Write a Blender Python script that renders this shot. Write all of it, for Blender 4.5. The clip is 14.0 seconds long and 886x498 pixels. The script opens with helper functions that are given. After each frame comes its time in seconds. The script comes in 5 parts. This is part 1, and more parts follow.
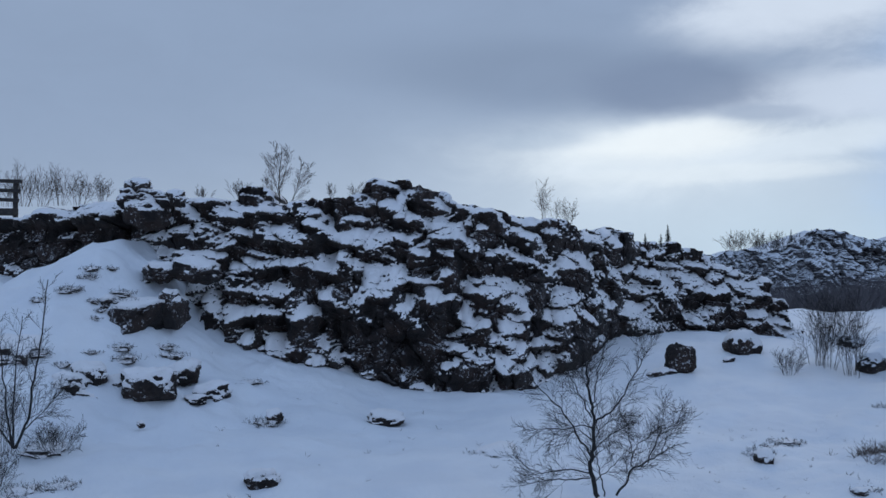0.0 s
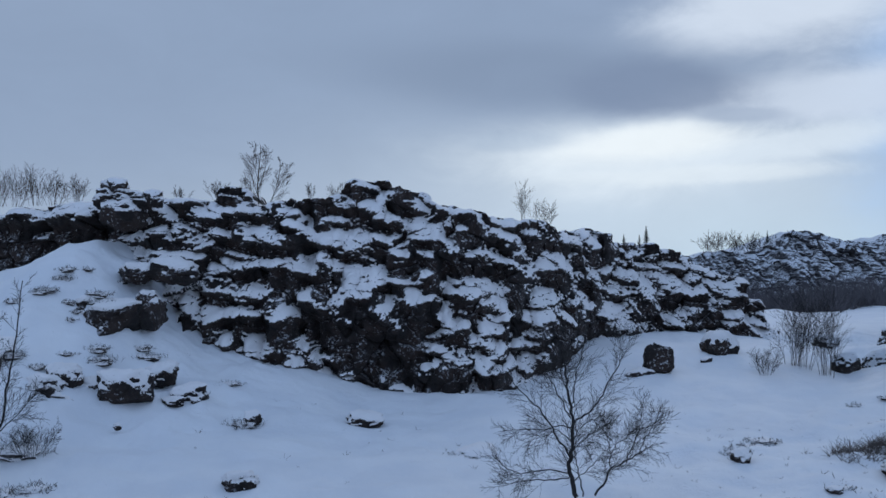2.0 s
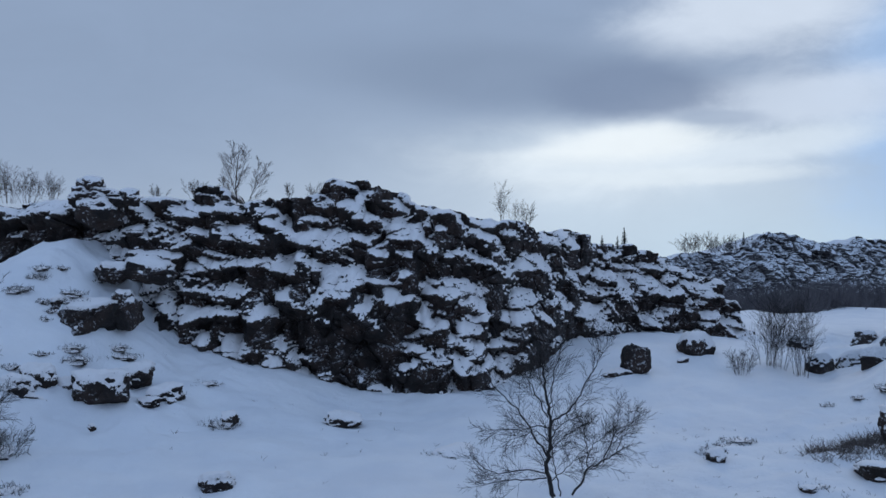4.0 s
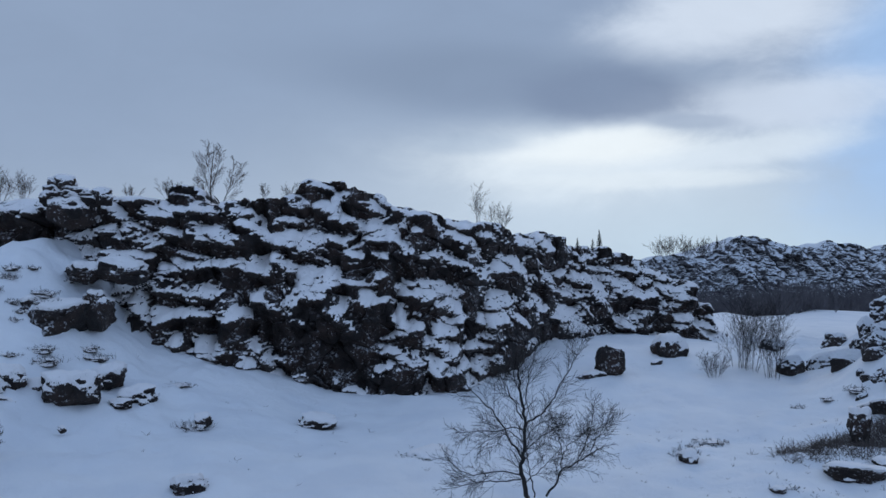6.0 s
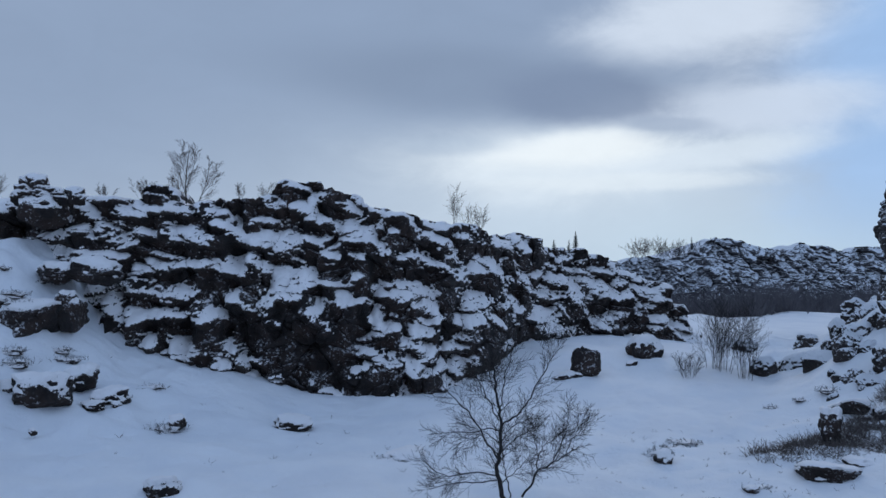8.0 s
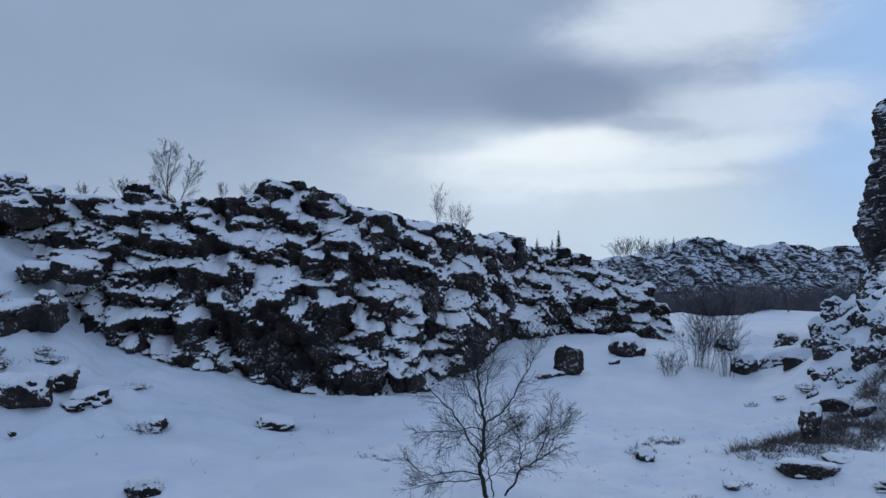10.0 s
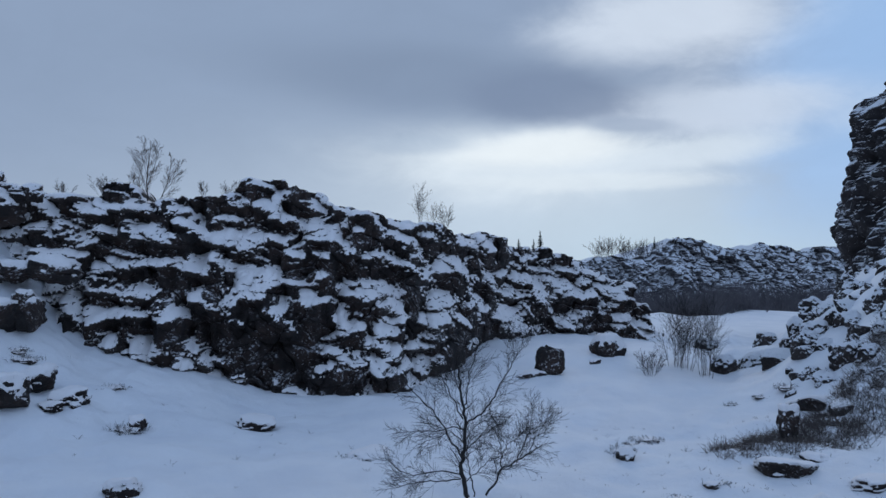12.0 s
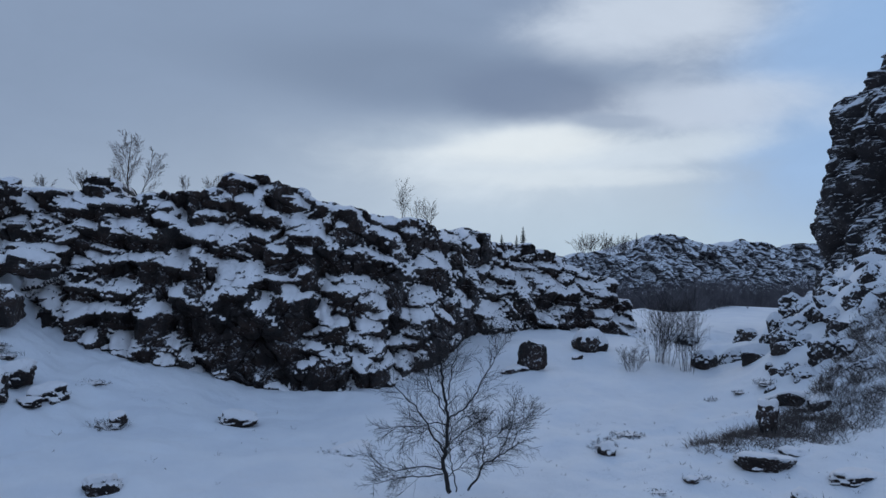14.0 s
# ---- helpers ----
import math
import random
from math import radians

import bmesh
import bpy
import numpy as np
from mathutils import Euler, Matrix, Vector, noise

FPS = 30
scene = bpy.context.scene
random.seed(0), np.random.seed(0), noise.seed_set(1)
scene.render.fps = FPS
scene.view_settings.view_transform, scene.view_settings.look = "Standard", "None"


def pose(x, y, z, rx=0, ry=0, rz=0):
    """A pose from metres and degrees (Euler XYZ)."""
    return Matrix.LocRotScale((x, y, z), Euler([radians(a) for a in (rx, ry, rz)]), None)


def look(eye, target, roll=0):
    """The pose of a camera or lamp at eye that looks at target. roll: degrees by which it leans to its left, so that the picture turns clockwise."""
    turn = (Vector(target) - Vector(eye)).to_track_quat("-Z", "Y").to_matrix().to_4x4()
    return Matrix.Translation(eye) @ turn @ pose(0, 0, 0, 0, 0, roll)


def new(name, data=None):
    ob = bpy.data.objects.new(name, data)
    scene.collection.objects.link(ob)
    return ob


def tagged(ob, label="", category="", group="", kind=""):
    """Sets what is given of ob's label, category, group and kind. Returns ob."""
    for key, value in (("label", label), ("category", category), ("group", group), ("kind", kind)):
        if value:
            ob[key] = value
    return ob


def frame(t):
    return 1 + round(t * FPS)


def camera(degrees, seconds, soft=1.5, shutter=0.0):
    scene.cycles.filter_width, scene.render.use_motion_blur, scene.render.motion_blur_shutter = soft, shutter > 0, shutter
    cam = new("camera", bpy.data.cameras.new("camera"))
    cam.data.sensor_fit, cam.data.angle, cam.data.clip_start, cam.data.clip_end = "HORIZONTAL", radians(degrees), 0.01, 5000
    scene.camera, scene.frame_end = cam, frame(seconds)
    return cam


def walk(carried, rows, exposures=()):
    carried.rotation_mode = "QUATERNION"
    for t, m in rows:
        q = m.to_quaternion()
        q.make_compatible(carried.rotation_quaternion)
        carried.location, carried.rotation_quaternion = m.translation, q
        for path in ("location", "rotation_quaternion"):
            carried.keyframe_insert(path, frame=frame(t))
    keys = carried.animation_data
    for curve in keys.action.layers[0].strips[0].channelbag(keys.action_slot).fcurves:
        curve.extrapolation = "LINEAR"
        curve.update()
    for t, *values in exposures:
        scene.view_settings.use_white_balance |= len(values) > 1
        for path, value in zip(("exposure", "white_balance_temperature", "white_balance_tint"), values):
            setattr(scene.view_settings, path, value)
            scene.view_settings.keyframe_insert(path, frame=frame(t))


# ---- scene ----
cam = camera(56.46, 14.0, soft=1.5)
EYE = 4.2
# seconds, metres to the right, then the turn in degrees
ROWS = [
    (0.0, 0.000, 91.920, -0.000, 0.000),
    (0.5, 0.002, 91.921, -0.007, -0.313),
    (1.0, 0.004, 91.930, -0.037, -0.664),
    (1.5, 0.005, 91.960, 0.002, -1.011),
    (2.0, 0.007, 91.984, 0.008, -1.401),
    (2.5, 0.009, 91.974, -0.022, -1.795),
    (3.0, 0.011, 91.955, -0.065, -2.142),
    (5.5, 0.020, 92.113, -0.376, -4.074),
    (6.0, 0.021, 92.120, -0.429, -4.516),
    (6.5, 0.023, 92.152, -0.480, -4.905),
    (7.0, 0.025, 92.211, -0.516, -5.319),
    (7.5, 0.027, 92.222, -0.525, -5.738),
    (8.0, 0.029, 92.212, -0.538, -6.112),
    (10.5, 0.038, 92.158, -0.481, -7.513),
    (11.0, 0.039, 92.162, -0.494, -7.791),
    (11.5, 0.041, 92.166, -0.519, -8.118),
    (12.0, 0.043, 92.161, -0.571, -8.511),
    (12.5, 0.045, 92.157, -0.605, -8.878),
    (13.0, 0.046, 92.161, -0.645, -9.184),
    (13.5, 0.048, 92.091, -0.649, -9.508),
    (14.0, 0.050, 91.871, -0.701, -9.681),
]
walk(cam, [(t, pose(x, 0, EYE, rx, ry, rz)) for t, x, rx, ry, rz in ROWS],
     [(0.0, 0.0), (10.0, 0.0), (12.0, -0.04), (14.0, -0.17)])

# ---- sky and light ----
SUN_AZ, SUN_EL = radians(16), radians(24)


def linear(r, g, b):
    return tuple(((c / 255 + 0.055) / 1.055) ** 2.4 for c in (r, g, b)) + (1.0,)


class Nodes:
    """Short hand for building a node tree."""

    def __init__(self, tree):
        self.tree = tree

    def add(self, kind, **values):
        n = self.tree.nodes.new(kind)
        for k, v in values.items():
            setattr(n, k, v)
        return n

    def plug(self, socket, value):
        if isinstance(value, bpy.types.NodeSocket):
            self.tree.links.new(value, socket)
        elif value is not None:
            socket.default_value = value

    def calc(self, op, a, b=0.0, c=None, clamp=False):
        n = self.add("ShaderNodeMath", operation=op, use_clamp=clamp)
        self.plug(n.inputs[0], a)
        self.plug(n.inputs[1], b)
        if c is not None:
            self.plug(n.inputs[2], c)
        return n.outputs[0]

    def mix(self, fac, a, b, blend="MIX"):
        n = self.add("ShaderNodeMix", data_type="RGBA", blend_type=blend)
        self.plug(n.inputs[0], fac)
        self.plug(n.inputs[6], a)
        self.plug(n.inputs[7], b)
        return n.outputs[2]

    def noise(self, vector, scale, detail=4.0, rough=0.55, distortion=0.0):
        n = self.add("ShaderNodeTexNoise")
        self.plug(n.inputs["Vector"], vector)
        n.inputs["Scale"].default_value = scale
        n.inputs["Detail"].default_value = detail
        n.inputs["Roughness"].default_value = rough
        n.inputs["Distortion"].default_value = distortion
        return n.outputs[0]

    def ramp(self, value, lo, hi):
        n = self.add("ShaderNodeMapRange", interpolation_type="SMOOTHSTEP")
        self.plug(n.inputs[0], value)
        n.inputs[1].default_value, n.inputs[2].default_value = lo, hi
        return n.outputs[0]

    def scaled(self, vector, s):
        n = self.add("ShaderNodeMapping")
        self.plug(n.inputs["Vector"], vector)
        n.inputs["Scale"].default_value = s
        return n.outputs[0]


world = bpy.data.worlds.new("sky")
scene.world = world
world.use_nodes = True
world.node_tree.nodes.clear()
W = Nodes(world.node_tree)
way = W.add("ShaderNodeTexCoord").outputs["Generated"]
sep = W.add("ShaderNodeSeparateXYZ")
W.plug(sep.inputs[0], way)
azimuth = W.calc("ARCTAN2", sep.outputs[0], sep.outputs[1])
height = W.calc("ARCSINE", sep.outputs[2])
stretched = W.scaled(way, (1.0, 1.0, 2.6))
coarse = W.noise(stretched, 3.2, 5.0, 0.55)
coarse_b = W.noise(W.scaled(way, (1.3, 1.1, 3.0)), 4.1, 5.0, 0.55)
fine = W.noise(W.scaled(way, (1.0, 1.0, 1.9)), 8.0, 8.0, 0.62, 0.35)
az = W.calc("ADD", azimuth, W.calc("MULTIPLY", W.calc("SUBTRACT", coarse, 0.5), 0.12))
el = W.calc("ADD", height, W.calc("MULTIPLY", W.calc("SUBTRACT", coarse_b, 0.5), 0.03))


def bank(a0, e0, sa, se, tilt=0.0):
    """A soft cloud bank, centred at an azimuth and a height (radians)."""
    da = W.calc("SUBTRACT", az, a0)
    de = W.calc("SUBTRACT", W.calc("SUBTRACT", el, e0), W.calc("MULTIPLY", da, tilt))
    qa, qe = W.calc("DIVIDE", da, sa), W.calc("DIVIDE", de, se)
    q = W.calc("ADD", W.calc("MULTIPLY", qa, qa), W.calc("MULTIPLY", qe, qe))
    return W.calc("EXPONENT", W.calc("MULTIPLY", q, -1.0))


sky = W.add("ShaderNodeTexSky", sky_type="NISHITA", sun_disc=False, sun_elevation=SUN_EL, sun_rotation=SUN_AZ)
clear = W.mix(1.0, sky.outputs[0], (0.1, 0.1, 0.1, 1), "MULTIPLY")
behind = W.ramp(W.calc("SUBTRACT", W.calc("MULTIPLY", sep.outputs[2], 0.8), sep.outputs[1]), -0.4, 0.8)
cloud = W.mix(behind, linear(140, 159, 187), linear(146, 172, 212))
lows = W.calc("EXPONENT", W.calc("MULTIPLY", W.calc("POWER", W.calc("DIVIDE", height, 0.10), 2.0), -1.0))
cloud = W.mix(W.calc("MULTIPLY", lows, 0.6), cloud, linear(170, 187, 208))


def torn(mask, lo=0.2, hi=0.8, rough=0.55):
    """Gives a soft bank a frayed edge."""
    return W.ramp(W.calc("ADD", mask, W.calc("MULTIPLY", W.calc("SUBTRACT", fine, 0.5), W.calc("MULTIPLY", W.calc("MULTIPLY", mask, 3.0, clamp=True), rough))), lo, hi)


def over(cloud, mask, share, colour):
    return W.mix(W.calc("MULTIPLY", mask, share), cloud, colour)


cloud = over(cloud, bank(0.30, 0.07, 0.40, 0.11, 0.0), 0.9, linear(198, 214, 230))
blue = W.calc("ADD", bank(0.63, 0.10, 0.15, 0.11, 0.0), bank(0.68, 0.31, 0.17, 0.10, 0.2), clamp=True)
cloud = over(cloud, torn(blue, 0.15, 0.85, 0.5), 0.95, W.mix(0.06, linear(144, 182, 228), clear))
cloud = over(cloud, bank(0.50, 0.02, 0.32, 0.06, 0.0), 0.6, linear(184, 208, 226))
cloud = over(cloud, torn(bank(0.45, 0.200, 0.19, 0.032, -0.03), 0.05, 0.85, 0.9), 0.85, linear(202, 215, 233))
cloud = over(cloud, torn(bank(0.42, 0.300, 0.15, 0.052, 0.05), 0.05, 0.95, 0.9), 0.9, linear(208, 220, 236))
cloud = over(cloud, torn(bank(0.24, 0.142, 0.19, 0.046, 0.0), 0.05, 0.9, 0.7), 0.9, linear(219, 231, 242))
cloud = over(cloud, torn(bank(0.41, 0.148, 0.14, 0.020, 0.10), 0.05, 0.85, 0.9), 0.8, linear(212, 225, 238))
cloud = over(cloud, torn(bank(0.27, 0.158, 0.11, 0.024, 0.05), 0.10, 0.9, 0.8), 0.8, linear(235, 243, 248))
cloud = over(cloud, torn(bank(0.33, 0.118, 0.16, 0.011, 0.0), 0.15, 0.8, 0.9), 0.6, linear(222, 233, 242))
cloud = over(cloud, torn(bank(0.12, 0.168, 0.06, 0.016, 0.0), 0.15, 0.9, 0.7), 0.55, linear(168, 186, 208))
cloud = over(cloud, torn(bank(0.14, 0.243, 0.25, 0.046, -0.06), 0.1, 0.9, 0.5), 0.75, linear(128, 146, 173))
cloud = over(cloud, torn(bank(0.28, 0.222, 0.12, 0.034, -0.08), 0.15, 0.75, 0.8), 0.8, linear(124, 141, 169))
cloud = over(cloud, torn(bank(0.37, 0.186, 0.06, 0.012, 0.0), 0.2, 0.8, 0.9), 0.55, linear(150, 167, 192))
grain = W.calc("ADD", 0.97, W.calc("MULTIPLY", fine, 0.14))
back = W.add("ShaderNodeBackground")
W.plug(back.inputs[0], cloud)
W.plug(back.inputs[1], grain)
W.plug(W.add("ShaderNodeOutputWorld").inputs[0], back.outputs[0])

sun_lamp = new("sun", bpy.data.lights.new("sun", "SUN"))
sun_lamp.data.energy, sun_lamp.data.angle, sun_lamp.data.color = 0.35, radians(25), (1.0, 0.96, 0.9)
SUN_WAY = Vector((math.sin(SUN_AZ) * math.cos(SUN_EL), math.cos(SUN_AZ) * math.cos(SUN_EL), math.sin(SUN_EL)))
sun_lamp.matrix_world = look(SUN_WAY * 80, (0, 0, 0))

# ---- materials ----


def material(name, rough=0.8):
    m = bpy.data.materials.new(name)
    m.use_nodes = True
    n = Nodes(m.node_tree)
    shader = m.node_tree.nodes["Principled BSDF"]
    shader.inputs["Roughness"].default_value = rough
    return m, n, shader


def bump(n, shader, value, strength, distance):
    b = n.add("ShaderNodeBump")
    b.inputs["Strength"].default_value, b.inputs["Distance"].default_value = strength, distance
    n.plug(b.inputs["Height"], value)
    n.plug(shader.inputs["Normal"], b.outputs[0])


def snow_material(name, litter, size=5.0, bare=None, warm=0.0):
    """Snow with dirt in it; bare: how level it must be for no stone to show through."""
    m, n, s = material(name, 0.75)
    geo = n.add("ShaderNodeNewGeometry")
    place = geo.outputs["Position"]
    big, small = n.noise(place, 0.5, 4), n.noise(place, 14.0, 5, 0.7)
    tint = n.mix(n.ramp(big, 0.3, 0.7), (0.80 + 2 * warm, 0.82 + warm, 0.85, 1), (0.88 + 1.5 * warm, 0.89 + 0.5 * warm, 0.90, 1))
    specks = n.ramp(n.noise(place, size, 6, 0.75), 0.70 - litter, 0.76 - litter)
    tint = n.mix(n.calc("MULTIPLY", specks, 0.7), tint, (0.10, 0.085, 0.07, 1))
    if bare is not None:
        up = n.add("ShaderNodeSeparateXYZ")
        n.plug(up.inputs[0], geo.outputs["Normal"])
        holds = n.calc("ADD", up.outputs[2], n.calc("MULTIPLY", n.calc("SUBTRACT", n.noise(place, 11.0, 6, 0.72), 0.5), 2.6))
        tint = n.mix(n.ramp(holds, bare - 0.08, bare + 0.10), (0.035, 0.026, 0.021, 1), tint)
    n.plug(s.inputs["Base Color"], tint)
    bump(n, s, n.calc("ADD", n.calc("MULTIPLY", small, 0.4), n.noise(place, 2.5, 4)), 0.65, 0.12)
    return m


def rock_material(name, colour_a, colour_b, snow_lo, snow_hi, patch=2.2, vary=0.0):
    """Dark rough lava; snow lies where the surface is level enough."""
    m, n, s = material(name, 0.9)
    geo = n.add("ShaderNodeNewGeometry")
    place = geo.outputs["Position"]
    grain, blotch = n.noise(place, 11.0, 7, 0.7), n.noise(place, 1.3, 4)
    stone = n.mix(n.ramp(blotch, 0.35, 0.65), colour_a, colour_b)
    stone = n.mix(n.ramp(grain, 0.45, 0.75), stone, n.mix(1.0, stone, (1.6, 1.5, 1.45, 1), "MULTIPLY"))
    lichen = n.ramp(n.noise(place, 4.0, 5, 0.7), 0.62, 0.72)
    stone = n.mix(n.calc("MULTIPLY", lichen, 0.35), stone, (0.10, 0.10, 0.07, 1))
    up = n.add("ShaderNodeSeparateXYZ")
    n.plug(up.inputs[0], geo.outputs["Normal"])
    level = n.calc("ADD", up.outputs[2], n.calc("MULTIPLY", n.calc("SUBTRACT", n.noise(place, patch, 6, 0.65), 0.5), 1.5))
    chance = n.calc("MULTIPLY", n.calc("SUBTRACT", n.add("ShaderNodeObjectInfo").outputs["Random"], 0.5), vary)
    lying = n.ramp(n.calc("ADD", level, chance), snow_lo, snow_hi)
    frost = n.calc("MULTIPLY", n.ramp(n.calc("ADD", n.noise(place, 10.0, 6, 0.72), n.calc("MULTIPLY", up.outputs[2], 0.10)), 0.565, 0.63), n.ramp(n.noise(place, 1.3, 4), 0.44, 0.58))
    stone = n.mix(n.calc("MULTIPLY", frost, 0.75), stone, (0.70, 0.72, 0.75, 1))
    n.plug(s.inputs["Base Color"], n.mix(lying, stone, (0.82, 0.84, 0.87, 1)))
    bump(n, s, n.calc("ADD", grain, n.noise(place, 3.0, 5)), 0.9, 0.10)
    return m


def plain_material(name, a, b, scale=8.0, rough=0.85, relief=0.3):
    m, n, s = material(name, rough)
    place = n.add("ShaderNodeNewGeometry").outputs["Position"]
    v = n.noise(place, scale, 5, 0.65)
    n.plug(s.inputs["Base Color"], n.mix(n.ramp(v, 0.3, 0.7), a, b))
    bump(n, s, v, relief, 0.02)
    return m


SNOW = snow_material("drifted_snow", 0.0)
SNOW_CAP = snow_material("snow_cap", 0.06, 9.0, -0.02, 0.04)
LAVA = rock_material("dark_lava", (0.011, 0.008, 0.0074, 1), (0.042, 0.026, 0.020, 1), 1.35, 1.55, 4.0)
LAVA_SNOWED = rock_material("snowed_lava", (0.016, 0.012, 0.011, 1), (0.045, 0.034, 0.030, 1), 0.26, 0.40, 5.0, 0.5)
LAVA_FACE = rock_material("lava_face", (0.018, 0.015, 0.016, 1), (0.036, 0.029, 0.028, 1), 0.36, 0.60, 2.0)
# the far cliff's stone is paler than near lava: distance haze painted in
LAVA_HAZED = rock_material("hazed_lava", (0.055, 0.052, 0.056, 1), (0.10, 0.092, 0.094, 1), 0.10, 0.62, 1.6)
BARK = plain_material("birch_bark", (0.012, 0.010, 0.010, 1), (0.030, 0.025, 0.023, 1), 20)
TWIG = plain_material("twig_bark", (0.016, 0.013, 0.012, 1), (0.036, 0.029, 0.026, 1), 15)
DRY = plain_material("dry_heather", (0.06, 0.048, 0.042, 1), (0.18, 0.15, 0.135, 1), 10)
FROSTED = plain_material("frosted_heather", (0.03, 0.026, 0.026, 1), (0.22, 0.21, 0.21, 1), 14)
# twigs lightened to imitate the haze in front of the far thicket
THICKET = plain_material("hazed_thicket", (0.08, 0.075, 0.08, 1), (0.20, 0.18, 0.19, 1), 0.6)
NEEDLE = plain_material("spruce_needles", (0.015, 0.025, 0.02, 1), (0.03, 0.045, 0.035, 1), 10)
TIMBER = plain_material("weathered_timber", (0.02, 0.018, 0.018, 1), (0.05, 0.045, 0.042, 1), 12)

# ---- mesh tools ----


def lattice(ix, iy, iz, seed):
    h = (ix * 374761393 + iy * 668265263 + iz * 2147483647 + seed * 974634777) & 0xFFFFFFFF
    h = ((h ^ (h >> 13)) * 1274126177) & 0xFFFFFFFF
    return ((h ^ (h >> 16)) & 0xFFFF) / 65535.0


def vnoise(x, y, z, seed=0):
    """Smooth value noise of arrays, 0 to 1."""
    x, y, z = np.broadcast_arrays(x, y, z)
    fx, fy, fz = np.floor(x), np.floor(y), np.floor(z)
    ix, iy, iz = (f.astype(np.int64) for f in (fx, fy, fz))
    tx, ty, tz = x - fx, y - fy, z - fz
    tx, ty, tz = (t * t * (3 - 2 * t) for t in (tx, ty, tz))
    out = 0
    for a in (0, 1):
        for b in (0, 1):
            for c in (0, 1):
                wgt = (tx if a else 1 - tx) * (ty if b else 1 - ty) * (tz if c else 1 - tz)
                out = out + wgt * lattice(ix + a, iy + b, iz + c, seed)
    return out


def fbm(x, y, z, seed=0, octaves=4, gain=0.5):
    total, amp, norm = 0, 1.0, 0.0
    for o in range(octaves):
        total = total + amp * vnoise(x * 2 ** o, y * 2 ** o, z * 2 ** o, seed + o)
        norm += amp
        amp *= gain
    return total / norm


def cells(x, z, seed=0, facets=False):
    """The random value of the nearest cell of a jittered grid, and the distance to its edge."""
    ix, iz = np.floor(x).astype(np.int64), np.floor(z).astype(np.int64)
    best, second = np.full(x.shape, 9.0), np.full(x.shape, 9.0)
    value, tilt, rise = np.zeros(x.shape), np.zeros(x.shape), np.zeros(x.shape)
    for a in (-1, 0, 1):
        for c in (-1, 0, 1):
            jx = ix + a + lattice(ix + a, iz + c, iz * 0, seed + 11)
            jz = iz + c + lattice(ix + a, iz + c, iz * 0, seed + 23)
            dist = (jx - x) ** 2 + (jz - z) ** 2
            near = dist < best
            second = np.where(near, best, np.minimum(second, dist))
            value = np.where(near, lattice(ix + a, iz + c, iz * 0, seed + 37), value)
            plane = (x - jx) * (lattice(ix + a, iz + c, iz * 0, seed + 53) - 0.5) + (z - jz) * (lattice(ix + a, iz + c, iz * 0, seed + 59) - 0.5)
            tilt = np.where(near, plane, tilt)
            rise = np.where(near, z - jz, rise)
            best = np.where(near, dist, best)
    if facets:
        return value, np.sqrt(second) - np.sqrt(best), tilt, rise
    return value, np.sqrt(second) - np.sqrt(best)


def smooth(a, b, v):
    t = np.clip((v - a) / (b - a), 0, 1)
    return t * t * (3 - 2 * t)


def mesh_of(name, verts, faces, soft=True):
    me = bpy.data.meshes.new(name)
    me.from_pydata([tuple(v) for v in verts], [], [tuple(f) for f in faces])
    if soft:
        me.polygons.foreach_set("use_smooth", [True] * len(me.polygons))
    me.update()
    return me


def sheet(name, X, Y, Z, soft=True):
    """A mesh over a grid of points."""
    r, c = X.shape
    k = np.arange(r * c).reshape(r, c)
    quads = np.stack([k[:-1, :-1], k[:-1, 1:], k[1:, 1:], k[1:, :-1]], -1).reshape(-1, 4)
    return mesh_of(name, np.stack([X, Y, Z], -1).reshape(-1, 3).tolist(), quads.tolist(), soft)


def thing(name, me, mat, label="", category="", group="", kind="", at=(0, 0, 0)):
    ob = new(name, me)
    if me is not None and mat is not None and not me.materials:
        me.materials.append(mat)
    ob.location = at
    return tagged(ob, label, category, group, kind)


def part(name, me, mat, parent, label="", at=(0, 0, 0)):
    ob = thing(name, me, mat, label, at=at)
    ob.parent = parent
    return ob


# ---- ground ----
RAMP_X = (-60, -16.2, -15.0, -13.75, -12.25, -10.95, -10.3, -9.6, -9.0, -8.4, -6.7, -4.0, -1.6, 3.0)
RAMP_Z = (4.3, 4.2, 3.95, 4.7, 5.3, 5.5, 5.05, 4.5, 3.85, 3.15, 2.0, 1.15, 0.35, 0.2)


def ground_level(x, y):
    z = 2.6 * (1 - smooth(4, 13, y))
    z = z + np.interp(x, RAMP_X, RAMP_Z) * smooth(15.0, 30.0, y)
    z = z + (1.15 - 0.35 * smooth(12, 20, x)) * smooth(25.5, 35, y) * smooth(2.8, 7, x)
    z = z - 0.12 * np.exp(-(((x + 9.0) / 1.6) ** 4)) * (1 - smooth(24.0, 25.4, y)) * smooth(17, 22, y)
    edge = 12.5 + np.maximum(0, y - 26) * 0.7
    z = z + 4.7 * smooth(0, 9, x - edge) * smooth(13, 24, y) * (1 - smooth(60, 75, y))
    return z


